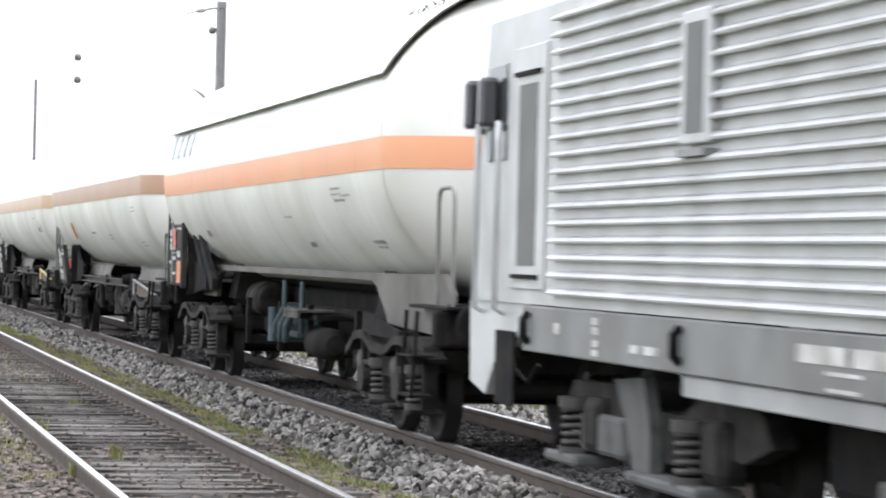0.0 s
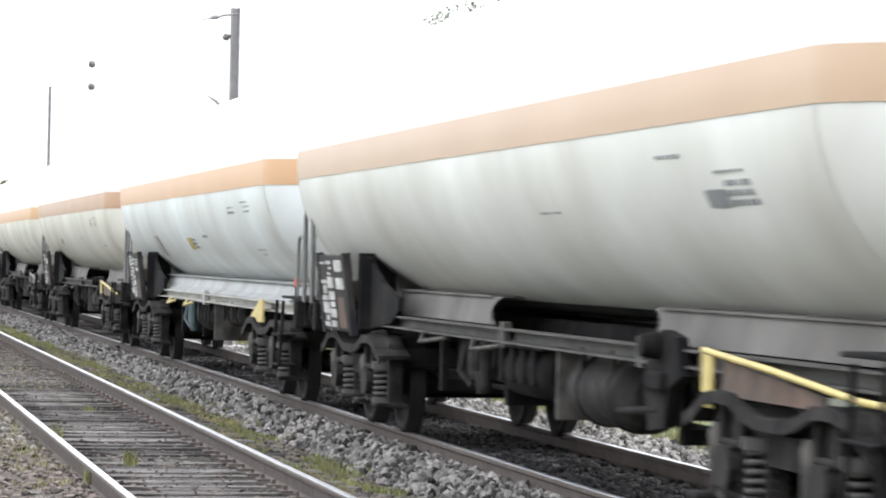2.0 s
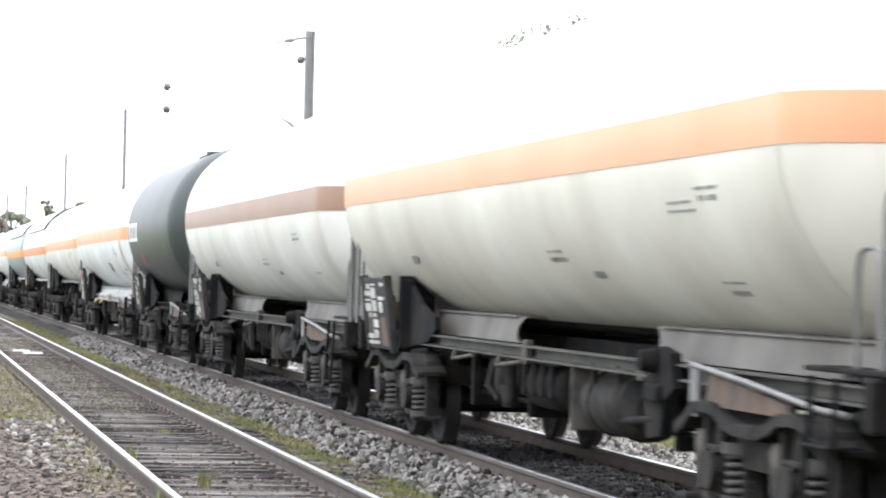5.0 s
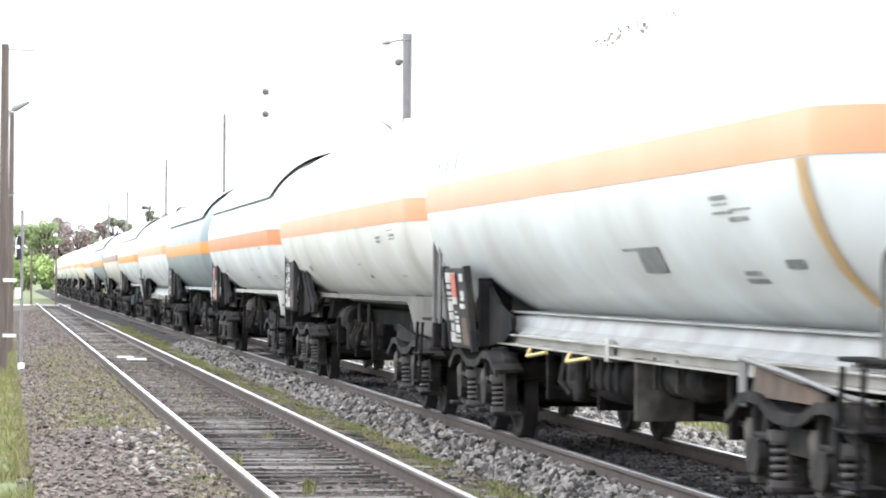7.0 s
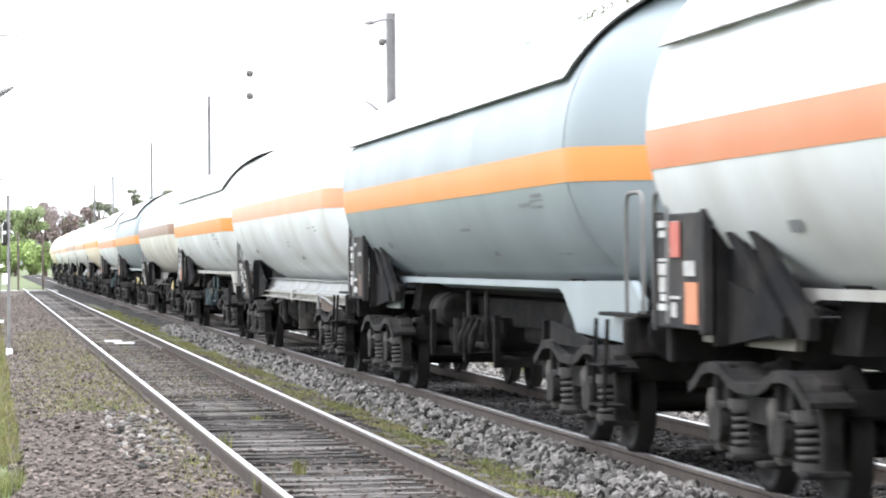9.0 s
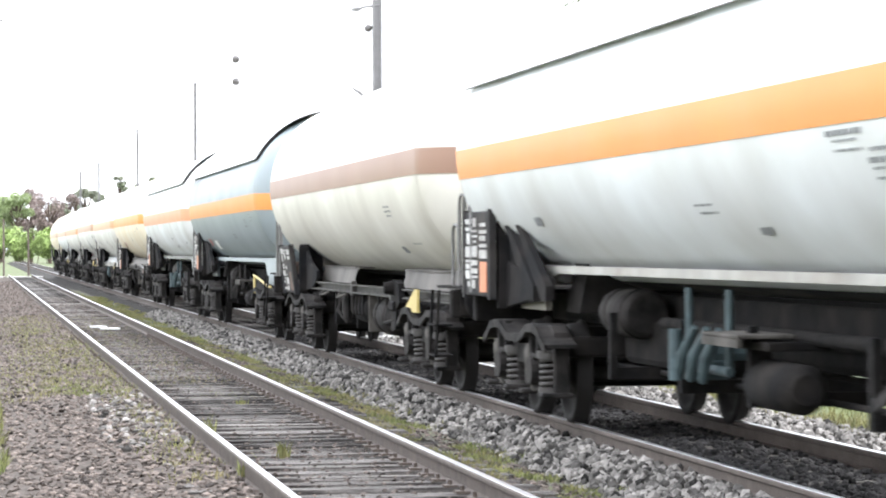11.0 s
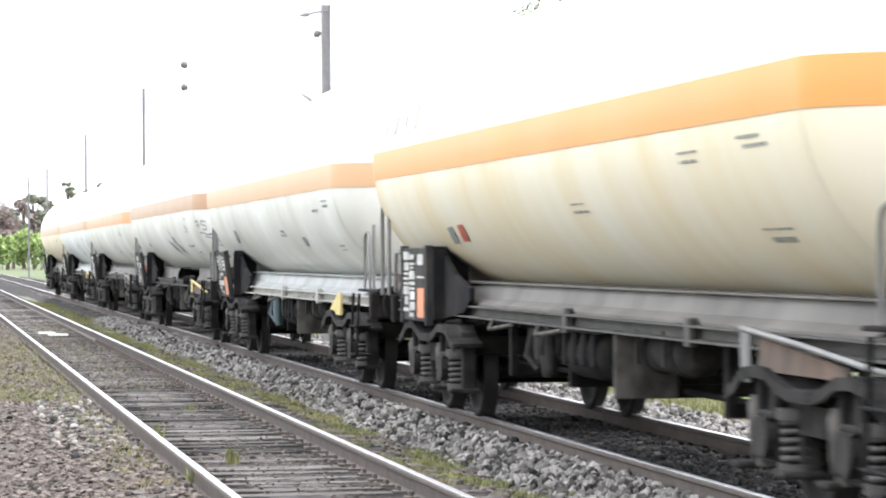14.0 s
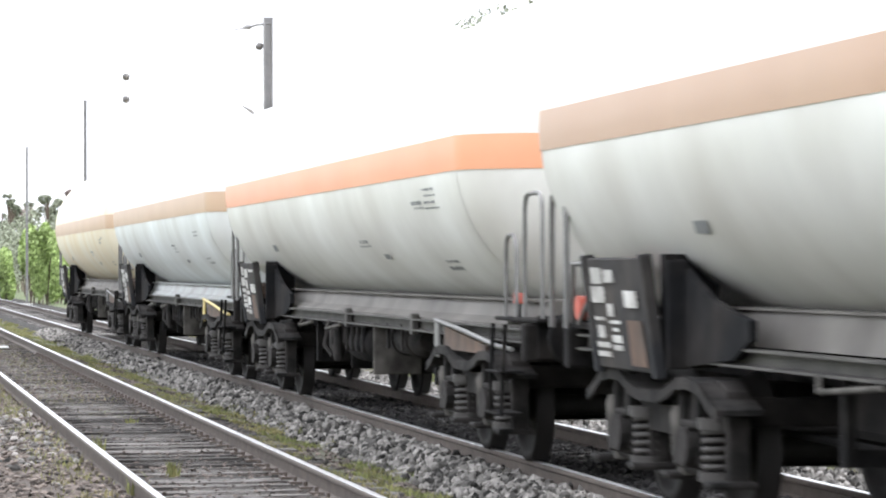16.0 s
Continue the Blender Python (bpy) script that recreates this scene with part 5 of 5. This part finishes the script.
mast(9.05, 66.7, 7.33, 0.17, True)
mast(9.0, 123.0, 8.6, 0.09)
mast(9.0, 168.0, 8.5, 0.09)
mast(9.0, 222.0, 8.2, 0.10)
mast(9.0, 262.0, 8.6, 0.12)

# the two wires over the running line with their insulators
wires = tagged(new("overhead_wire"), "thin pale contact and messenger wire over the running line", "wire")
for nm, z in (("contact_wire", 5.42), ("messenger_wire", 5.93)):
    part(nm, Mesh().tube([(5.8, Y0, z), (5.8, 470, z)], 0.0022, 4, False), ASPHALT, wires)
for z in (5.42, 5.93):
    i = Mesh()
    i.tube([(5.8, 66.62, z - 0.085), (5.8, 66.62, z - 0.06), (5.8, 66.62, z), (5.8, 66.62, z + 0.06), (5.8, 66.62, z + 0.08)], [0.03, 0.07, 0.085, 0.07, 0.03], 14)
    part("wire_insulator", i, PORCELAIN, wires, "dark round insulator")


def wooden_pole(x, y, top, r, label, arms):
    p = tagged(new("telegraph_pole"), label, "pole", "poles beside the siding")
    p.matrix_basis = pose(x, y, -0.45)
    t = Mesh()
    t.tube([(0, 0, 0), (0, 0, top * 0.5), (0, 0, top + 0.45)], [r, r * 0.9, r * 0.75], 12)
    part("post", t, POLEWOOD, p)
    if arms:
        a = Mesh()
        a.tube([(0, 0, top + 0.35), (0.3, 0, top + 0.33), (0.62, 0, top + 0.32)], 0.018, 6)
        part("cross_arm", a, MAST, p)
        l = Mesh()
        l.tube([(0.05, 0, 5.6), (0.16, 0, 5.66)], 0.02, 6)
        l.tube([(0.16, 0, 5.66), (0.22, 0, 5.69), (0.52, 0, 5.84)], [0.05, 0.075, 0.03], 10)
        part("lamp_head", l, MAST, p, "grey lamp head on a short arm")
        b = Mesh()
        b.tube([(0, 0, 3.8), (0.30, 0, 3.9)], 0.014, 6)
        b.box(0.07, 0.13, -0.05, 0.05, 5.52, 5.62)
        part("hook", b, MAST, p)
        for z in (2.05, 0.88):
            k = Mesh()
            k.box(0.0, 0.28, -0.13, -0.09, z - 0.035, z + 0.035)
            part("white_marker", k, WHITEP, p)
    return p


wooden_pole(-0.06, 62.9, 6.6, 0.115, "tarred wooden pole with a lamp arm at the path", True)
wooden_pole(0.12, 78.0, 6.0, 0.085, "thin dark wooden pole at the path", False)

sig = tagged(new("signal_post"), "thin grey post with a dark signal head and white rail", "signal")
sig.matrix_basis = pose(0.33, 62.5, -0.42)
part("post", Mesh().tube([(0, 0, 0), (0, 0, 3.5)], 0.035, 8), MAST, sig)
part("foot", Mesh().box(-0.07, 0.07, -0.07, 0.07, 0, 0.28, bevel=0.02), WHITEP, sig)
hd = Mesh().box(-0.15, -0.02, -0.08, 0.08, 2.45, 2.95, bevel=0.04)
head = part("signal_head", hd, BLACK, sig, "dark signal head with pale rim")
part("rim", Mesh().tube([(-0.13, -0.085, 2.5), (-0.13, -0.085, 2.88), (-0.10, -0.085, 2.92)], 0.012, 6), WHITEP, head)
part("lens", Mesh().tube([(-0.08, -0.10, 2.72), (-0.08, -0.08, 2.72)], 0.04, 10), WHITEP, head)
part("relay_box", Mesh().box(-0.14, -0.02, -0.08, 0.08, 1.62, 1.86, bevel=0.02), WHITEP, sig)
# ---- trees and hedges in the distance ----
def leaf_cloud(rng, blobs, count, size):
    """Many small leaf faces on and in a few lumps."""
    v, f = [], []
    tot = sum(b[3] * b[4] * b[5] for b in blobs)
    for cx, cy, cz, rx, ry, rz in blobs:
        for _ in range(int(count * rx * ry * rz / tot) + 8):
            d = Vector((rng.gauss(0, 1), rng.gauss(0, 1), rng.gauss(0, 1))).normalized() * (0.55 + 0.5 * rng.random() ** 0.6)
            p = Vector((cx + rx * d.x, cy + ry * d.y, cz + rz * d.z))
            n = Vector((rng.gauss(0, 1), rng.gauss(0, 1), rng.gauss(0, 1) + 0.6)).normalized()
            a = n.orthogonal().normalized() * size * rng.uniform(0.6, 1.3)
            b = n.cross(a).normalized() * size * rng.uniform(0.4, 0.9)
            k = len(v)
            v += [p - a, p + b * 0.8, p + a, p - b]
            f.append((k, k + 1, k + 2, k + 3))
    return v, f


def tree(x, y, height, spread, leaf, label, seed, trunk=0.35, name="tree", density=1.0, size=0.2, limbs=9):
    rng = random.Random(seed)
    t = tagged(new(name), label, "tree" if name == "tree" else "bush")
    t.matrix_basis = pose(x, y, -0.6)
    b = Mesh()
    r0 = 0.03 * height
    b.tube([(0, 0, 0), (rng.uniform(-.1, .1), 0, height * trunk), (rng.uniform(-.3, .3), 0.1, height * 0.75), (0.1, 0, height * 0.92)], [r0, r0 * 0.75, r0 * 0.35, 0.02], 8)
    blobs = []
    n = limbs
    for k in range(n):
        a = 2 * math.pi * k / n + rng.uniform(-0.4, 0.4)
        q = rng.uniform(0.35, 0.95)
        z = height * (trunk + (1 - trunk) * rng.uniform(0.1, 0.9))
        rr = spread * (0.35 + 0.65 * math.sin(math.pi * min(1, max(0.15, (z / height - trunk) / (1 - trunk)))))
        c = (rr * q * math.cos(a), rr * q * math.sin(a), z)
        b.tube([(0, 0, z * 0.7), (c[0] * 0.5, c[1] * 0.5, z * 0.88), c], [r0 * 0.4, r0 * 0.25, 0.015], 5)
        e = spread * rng.uniform(0.24, 0.44) * (9 / n) ** 0.2
        blobs.append((*c, e, e, e * 0.8))
    part("trunk", b, BARK, t)
    cm = Mesh()
    cm.add(*leaf_cloud(rng, blobs, int(1500 * density), size))
    part("crown", cm, leaf, t, "leafy crown with gaps")
    return t


FAR = 492.0
for k, (x, dy, hh, sp, lf, lb) in enumerate((
        (6.4, 0, 12.6, 3.4, LEAF_G, "fresh green broad-leaved tree beyond the crossing"), (1.8, 6, 12.0, 3.6, LEAF_G, "fresh green broad-leaved tree beyond the crossing"),
        (-3.5, 4, 11.0, 3.6, LEAF_D, "dull green broad-leaved tree beyond the crossing"), (9.0, 18, 13.6, 3.4, LEAF_R, "tree in purple-brown young leaf"),
        (12.0, 8, 12.2, 3.4, LEAF_R, "tree in purple-brown young leaf"), (13.9, 14, 10.6, 2.8, LEAF_R, "tree in purple-brown young leaf"),
        (4.0, 24, 13.4, 3.8, LEAF_D, "dull green broad-leaved tree beyond the crossing"))):
    tree(x, FAR + dy, hh, sp, lf, lb, 3 + k, 0.16, size=0.17, density=5.0, limbs=26)
for k in range(13):
    tree(15.5 + 2.1 * k, FAR + 40 + 6 * (k % 4), 12.4 + 0.32 * k + (k % 3) * 0.9, 2.9, (LEAF_D, LEAF_R, LEAF_D, LEAF_D, LEAF_D)[k % 5], "dull tree on the far slope", 20 + k, 0.08, size=0.24, density=3.0, limbs=22)
tree(23.6, FAR, 16.2, 1.3, LEAF_D, "tall thin conifer above the train", 41, 0.45, size=0.25, density=0.5)
tree(-9.0, FAR, 11.0, 4.2, LEAF_G, "fresh green broad-leaved tree beyond the crossing", 42, 0.2, size=0.2, density=4)

# sparse leafy twigs of a tall tree behind the train
tw = tagged(new("tree"), "tall sparse tree with thin twigs and few pale leaves", "tree")
tw.matrix_basis = pose(15.2, 61.5, -0.35)
rng = random.Random(77)
b = Mesh()
b.tube([(0, 0, 0), (0.05, 0, 3.0), (-0.10, 0, 5.0), (-0.2, 0, 6.3)], [0.14, 0.09, 0.03, 0.012], 8)
tips = []
for k in range(15):
    u = k / 14
    tip = (-2.75 + 2.5 * u + rng.uniform(-0.08, 0.08), rng.uniform(-0.8, 0.8), 7.18 + 0.62 * u + rng.uniform(-0.14, 0.14))
    b.tube([(-0.1, 0, 4.3 + 1.5 * u), (tip[0] * 0.6, tip[1] * 0.6, 5.9 + 0.9 * u), tip], [0.012, 0.008, 0.004], 4)
    if k not in (4, 8, 9, 12):
        tips.append(tip)
part("trunk", b, BARK, tw)
cm = Mesh()
cm.add(*leaf_cloud(rng, [(t_[0], t_[1], t_[2], 0.15, 0.2, 0.11) for t_ in tips], 130, 0.058))
part("crown", cm, LEAF_D, tw, "few small pale leaves")


def bush(x, y, w, d, h, leaf, seed, label, count=2600, size=0.14):
    rng = random.Random(seed)
    t = tagged(new("hedge"), label, "hedge")
    t.matrix_basis = pose(x, y, -0.6)
    blobs = []
    for k in range(14):
        e = rng.uniform(0.5, 0.9)
        blobs.append((rng.uniform(-w, w) * 0.8, rng.uniform(-d, d) * 0.8, rng.uniform(0.25, 0.8) * h, e * w * 0.42, e * d * 0.42, e * h * 0.3))
    st = Mesh()
    for k in range(7):
        bl = blobs[k]
        st.tube([(bl[0] * 0.6, bl[1] * 0.6, 0), (bl[0] * 0.8, bl[1] * 0.8, bl[2] * 0.6), (bl[0], bl[1], bl[2])], [0.05, 0.035, 0.01], 5)
    part("stems", st, BARK, t)
    cm = Mesh()
    cm.add(*leaf_cloud(rng, blobs, count, size))
    part("foliage", cm, leaf, t)
    return t


bush(9.9, 172, 1.3, 4.0, 5.0, LEAF_B, 41, "bright green leafy hedge beside the running line", 8000, 0.13)
bush(11.4, 180, 1.3, 4.0, 4.6, LEAF_B, 42, "bright green leafy hedge beside the running line", 8000, 0.13)
bush(8.6, 190, 0.9, 3.0, 3.6, LEAF_B, 43, "bright green leafy hedge beside the running line", 8000, 0.13)
for k in range(7):
    bush(-9.0 + 4.3 * k, 478 + 2 * (k % 2), 3.4, 3.0, 6.4 - 0.3 * (k % 3), LEAF_B, 44 + k, "light green leafy bank beyond the crossing", 3400, 0.28)
bush(13.5, 205, 2.2, 5.0, 4.5, LEAF_D, 47, "dull green hedge beside the running line")
for k in range(5):
    bush(13.0 + 0.8 * k, 230 + 22 * k, 2.4, 8.0, 6.5, LEAF_D, 50 + k, "dull green hedge beside the running line", 3000)

road = Mesh()
road.box(-60, 4.3, 197.0, 201.5, -0.30, -0.13)
tagged(part("road", road, ASPHALT), "pale level crossing road", "road", kind="structure")
for k, x in enumerate((2.15, 3.85)):
    post = tagged(new("fence_post"), "dark wooden post by the crossing", "post", "posts at the crossing")
    post.matrix_basis = pose(x - 0.4, 204 + k, -0.5)
    part("post", Mesh().tube([(0, 0, 0), (0, 0, 4.3)], [0.075, 0.06], 8), POLEWOOD, post)

# white board lying between the rails of the siding
for dx, dy, wd in ((-0.12, 0.9, 0.36), (0.06, -0.9, 0.42)):
    wb = Mesh().box(-wd / 2, wd / 2, -0.16, 0.16, 0.0, 0.04, bevel=0.01)
    ob = tagged(part("board", wb, WHITEP), "short white board lying between the siding rails", "board", "boards on the siding")
    ob.matrix_basis = pose(2.83 + dx, 66.6 + dy, -0.164, 0, 0, 4)


# ---- stones, grass, sleepers ----
def rocks(name, n, area, zf, size, material, label, seed, squash=0.75, heap=0.0):
    rng = np.random.default_rng(seed)
    ico = [(0, 0, 1), (0.894, 0, 0.447), (0.276, 0.851, 0.447), (-0.724, 0.526, 0.447), (-0.724, -0.526, 0.447), (0.276, -0.851, 0.447),
           (0.724, 0.526, -0.447), (-0.276, 0.851, -0.447), (-0.894, 0, -0.447), (-0.276, -0.851, -0.447), (0.724, -0.526, -0.447), (0, 0, -1)]
    top = [(0, 1, 2), (0, 2, 3), (0, 3, 4), (0, 4, 5), (0, 5, 1), (1, 6, 2), (2, 7, 3), (3, 8, 4), (4, 9, 5), (5, 10, 1), (6, 7, 2), (7, 8, 3), (8, 9, 4), (9, 10, 5), (10, 6, 1)]
    base = np.array(ico[:11])
    V, F = [], []
    x0, x1, y0, y1, power = area
    for k in range(n):
        u = rng.random()
        y = y0 + (y1 - y0) * u ** power
        x = rng.uniform(x0, x1)
        s = size * rng.uniform(0.55, 1.3)
        q = base * rng.uniform(0.65, 1.25, (11, 1)) * np.array([1, rng.uniform(0.6, 1.2), squash * rng.uniform(0.6, 1.2)]) * s
        a = rng.uniform(0, 6.283)
        t = rng.uniform(-0.6, 0.6)
        c, sn = math.cos(a), math.sin(a)
        q = q @ np.array([[1, 0, 0], [0, math.cos(t), -math.sin(t)], [0, math.sin(t), math.cos(t)]]) @ np.array([[c, -sn, 0], [sn, c, 0], [0, 0, 1]])
        q = q + np.array([x, y, zf(x) + 0.25 * s + heap * rng.uniform(-0.6, 1.0)])
        F += [(a_ + 11 * k, b_ + 11 * k, c_ + 11 * k) for a_, b_, c_ in top]
        V.append(q)
    me = bpy.data.meshes.new(name)
    me.from_pydata(np.concatenate(V).tolist(), [], F)
    me.materials.append(material)
    return tagged(new(name, me), label, "stones", kind="stuff")


def lerp_profile(pts):
    xs_, zs_ = [p[0] for p in pts], [p[1] for p in pts]
    return lambda x: float(np.interp(x, xs_, zs_))


MOSSN = lerp_profile([(3.56, -0.17), (3.64, -0.125), (3.82, -0.14), (4.0, -0.175), (4.25, -0.23), (4.5, -0.275), (4.72, -0.30)])
FARP = lerp_profile([(4.4, -0.42), (4.75, -0.30), (5.1, -0.16), (7.4, -0.16), (8.0, -0.35), (8.5, -0.52)])
NEARP = lerp_profile([(0.05, -0.40), (0.3, -0.27), (0.9, -0.21), (1.4, -0.17), (1.75, -0.125), (1.93, -0.125), (2.02, -0.18), (2.8, -0.174), (3.4, -0.178), (3.56, -0.17), (3.64, -0.125), (3.86, -0.135), (4.05, -0.20), (4.3, -0.36)])
rocks("ballast_stones", 11500, (4.66, 5.36, 16, 85, 1.6), FARP, 0.041, STONE, "loose grey crushed ballast stones", 1, 1.1, 0.03)
rocks("ballast_stones", 7000, (5.5, 6.86, 16, 60, 1.4), FARP, 0.036, SHADED_STONE, "dark ballast between the rails", 2)
FARP2 = lerp_profile([(7.4, -0.16), (8.0, -0.35), (8.5, -0.49), (8.8, -0.46), (9.6, -0.45), (10.4, -0.52)])
rocks("ballast_stones", 13000, (7.02, 9.7, 18, 75, 1.4), FARP2, 0.046, STONE, "loose grey crushed ballast stones", 3, 1.1, 0.03)
rocks("path_gravel", 15000, (0.15, 1.95, 16, 170, 2.2), NEARP, 0.031, PEBBLE, "brown and grey gravel of the walkway", 4, 0.55)
rocks("siding_gravel", 5200, (3.62, 4.66, 15, 60, 1.4), MOSSN, 0.024, PEBBLE, "dirty gravel beside the siding rail", 5, 0.6)
rocks("siding_gravel", 1500, (2.06, 3.48, 15, 60, 1.2), lambda x: -0.142, 0.017, PEBBLE, "small stones strewn over the siding sleepers", 8, 0.6)
rocks("siding_gravel", 9000, (2.06, 3.48, 15, 110, 1.6), NEARP, 0.024, PEBBLE, "dirty gravel between the siding rails", 6, 0.6)
rocks("pale_stones", 130, (1.2, 1.9, 26, 36, 1.0), NEARP, 0.045, STONE, "pale loose stones beside the siding", 7)


def grass(name, n, xf, y0, y1, zf, hgt, label, seed, power=1.4):
    rng = np.random.default_rng(seed)
    V, F = [], []
    for k in range(n):
        y = y0 + (y1 - y0) * rng.random() ** power
        x = xf(rng, y)
        if noise.noise((y * 0.8, x * 2.4, seed * 3.7)) < (-0.02 if seed == 1 else -0.22):
            continue
        z = zf(x) - 0.01
        h = hgt * rng.uniform(0.4, 1.3)
        a = rng.uniform(0, 6.283)
        wd = 0.003 + 0.004 * rng.random()
        dx, dy = math.cos(a), math.sin(a)
        bx, by = rng.normal(0, 0.35) * h, rng.normal(0, 0.35) * h
        k0 = len(V)
        V += [(x - dx * wd, y - dy * wd, z), (x + dx * wd, y + dy * wd, z), (x + bx * 0.4 + dx * wd * 0.7, y + by * 0.4 + dy * wd * 0.7, z + h * 0.6), (x + bx * 0.4 - dx * wd * 0.7, y + by * 0.4 - dy * wd * 0.7, z + h * 0.6), (x + bx, y + by, z + h)]
        F += [(k0, k0 + 1, k0 + 2, k0 + 3), (k0 + 3, k0 + 2, k0 + 4)]
    me = bpy.data.meshes.new(name)
    me.from_pydata(V, [], F)
    me.materials.append(GRASS)
    return tagged(new(name, me), label, "grass", kind="stuff")


BOTH = lambda x: NEARP(x) if x < 4.3 else FARP(x)
strip("moss_strip", [(3.82, -0.145), (4.0, -0.175), (4.25, -0.23), (4.5, -0.275), (4.72, -0.30), (4.78, -0.31)], 12, 140, MOSS, "mossy yellow-green earth between the tracks", 0.5, 0.012)
MOSSP = lerp_profile([(3.82, -0.145), (4.0, -0.175), (4.25, -0.23), (4.5, -0.275), (4.72, -0.30), (5.1, -0.16)])
grass("grass_strip", 70000, lambda r, y: r.uniform(3.86, 4.86), 17, 120, MOSSP, 0.055, "yellow-green grass between the two tracks", 1)
grass("grass_strip", 9000, lambda r, y: 4.62 + 0.14 * r.normal(), 17, 70, FARP, 0.035, "low green growth at the foot of the ballast", 9)
grass("path_grass", 16000, lambda r, y: 0.25 - abs(r.normal()) * 0.5, 24, 110, lambda x: -0.36 if x < 0.2 else NEARP(x), 0.16, "green grass at the edge of the walkway", 2)
grass("weeds", 2600, lambda r, y: 1.72 + 0.16 * r.normal(), 22, 60, NEARP, 0.06, "sparse dry weeds along the siding rail", 3)
grass("weeds", 4200, lambda r, y: 2.8 + 0.4 * r.normal(), 34, 80, NEARP, 0.05, "low weeds between the siding rails", 4)
grass("weeds", 9000, lambda r, y: 1.15 + 0.45 * r.normal(), 36, 80, NEARP, 0.06, "dry weeds on the walkway", 6)
grass("trackside_grass", 30000, lambda r, y: 9.4 + abs(r.normal()) * 1.3, 20, 90, lambda x: -0.52, 0.17, "green grass beyond the running line", 5)
for k, (x, y, n, hh) in enumerate(((2.14, 27.6, 26, 0.20), (3.62, 22.6, 22, 0.14), (2.56, 24.9, 40, 0.13), (2.95, 33.3, 60, 0.07), (4.05, 30.2, 26, 0.12), (2.0, 22.4, 20, 0.16))):
    rng = np.random.default_rng(60 + k)
    V, F = [], []
    for j in range(n):
        a, h = rng.uniform(0, 6.283), hh * rng.uniform(0.6, 1.3)
        bx, by = math.cos(a) * h * 0.35, math.sin(a) * h * 0.35
        px, py = rng.normal(0, 0.03), rng.normal(0, 0.05)
        k0 = len(V)
        V += [(px - 0.007, py, 0), (px + 0.007, py, 0), (px + bx * 0.5 + 0.005, py + by * 0.5, h * 0.65), (px + bx * 0.5 - 0.005, py + by * 0.5, h * 0.65), (px + bx, py + by, h)]
        F += [(k0, k0 + 1, k0 + 2, k0 + 3), (k0 + 3, k0 + 2, k0 + 4)]
    me = bpy.data.meshes.new("weed_tuft")
    me.from_pydata(V, [], F)
    me.materials.append(GRASS)
    tf = tagged(new("weed_tuft", me), "small tuft of weeds beside the siding rail", "weed", "weed tufts")
    tf.location = (x, y, NEARP(x) - 0.01)

sleep_parent = bpy.data.objects["siding_bed"]
rng = random.Random(5)
variants = []
for k in range(6):
    m = Mesh()
    m.box(-1.28, 1.28, -0.115, 0.115, -0.10, 0.0, bevel=0.018)
    vv = []
    for x, y, z in m.v:
        vv.append((x + rng.uniform(-0.03, 0.03), y + rng.uniform(-0.012, 0.012), z + rng.uniform(-0.008, 0.008)))
    m.v = vv
    variants.append(m.data("sleeper", SLEEPER))
plate = Mesh()
for sx in (-1, 1):
    for d in (-0.13, 0.13):
        plate.box(sx * GAUGE + d - 0.05, sx * GAUGE + d + 0.05, -0.07, 0.07, 0, 0.02)
        plate.tube([(sx * GAUGE + d, 0, 0.0), (sx * GAUGE + d, 0, 0.055)], 0.016, 6)
plate_me = plate.data("fastening", RUST)
y = 14.0
while y < 176:
    ob = new("sleeper", variants[rng.randrange(6)])
    ob.parent = sleep_parent
    ob.matrix_basis = pose(NEAR_C + rng.uniform(-0.03, 0.03), y, -0.140 + rng.uniform(-0.008, 0.006) - (0.02 if 24.2 < y < 26 else 0) - (0.024 if y > 38 else 0), 0, 0, rng.uniform(-0.7, 0.7))
    if y < 60:
        f = new("fastening", plate_me)
        f.parent = sleep_parent
        f.matrix_basis = pose(NEAR_C, y, -0.140)
    y += 0.555 + rng.uniform(-0.03, 0.03)
bed2 = bpy.data.objects["ballast_bed"]
y = 14.2
while y < 150:
    ob = new("sleeper", variants[rng.randrange(6)])
    ob.parent = bed2
    ob.matrix_basis = pose(FAR_C, y, -0.152 + rng.uniform(-0.01, 0.004), 0, 0, rng.uniform(-0.6, 0.6))
    ob.scale = (0.83, 1.0, 1.0)
    y += 0.58


def rolling(start):
    """Rows for the wheelsets of a vehicle while it passes the camera: they turn a little less than a quarter turn for each thirtieth of a second."""
    first, last = max(0, int((start - 75) / SPEED * FPS)), min(16 * FPS, int((start + 6) / SPEED * FPS))
    return first, last


def motions():
    for ob, y in MOVING:
        walk(ob, [(t, pose(RAIL_X, y - SPEED * t, 0)) for t in (0, 4, 8, 12, 16)])
        for bg in ob.children:
            if not bg.name.startswith("bogie"):
                continue
            yb = y + bg.location.y
            first, last = rolling(yb)
            for ws in bg.children:
                if ws.name.startswith("wheelset") and last > first:
                    at = ws.location.copy()
                    frames = sorted({0, *range(first, last + 1), 16 * FPS})
                    walk(ws, [(k / FPS, pose(at.x, at.y, at.z, 80.0 * (min(max(k, first), last) - first))) for k in frames])


motions()
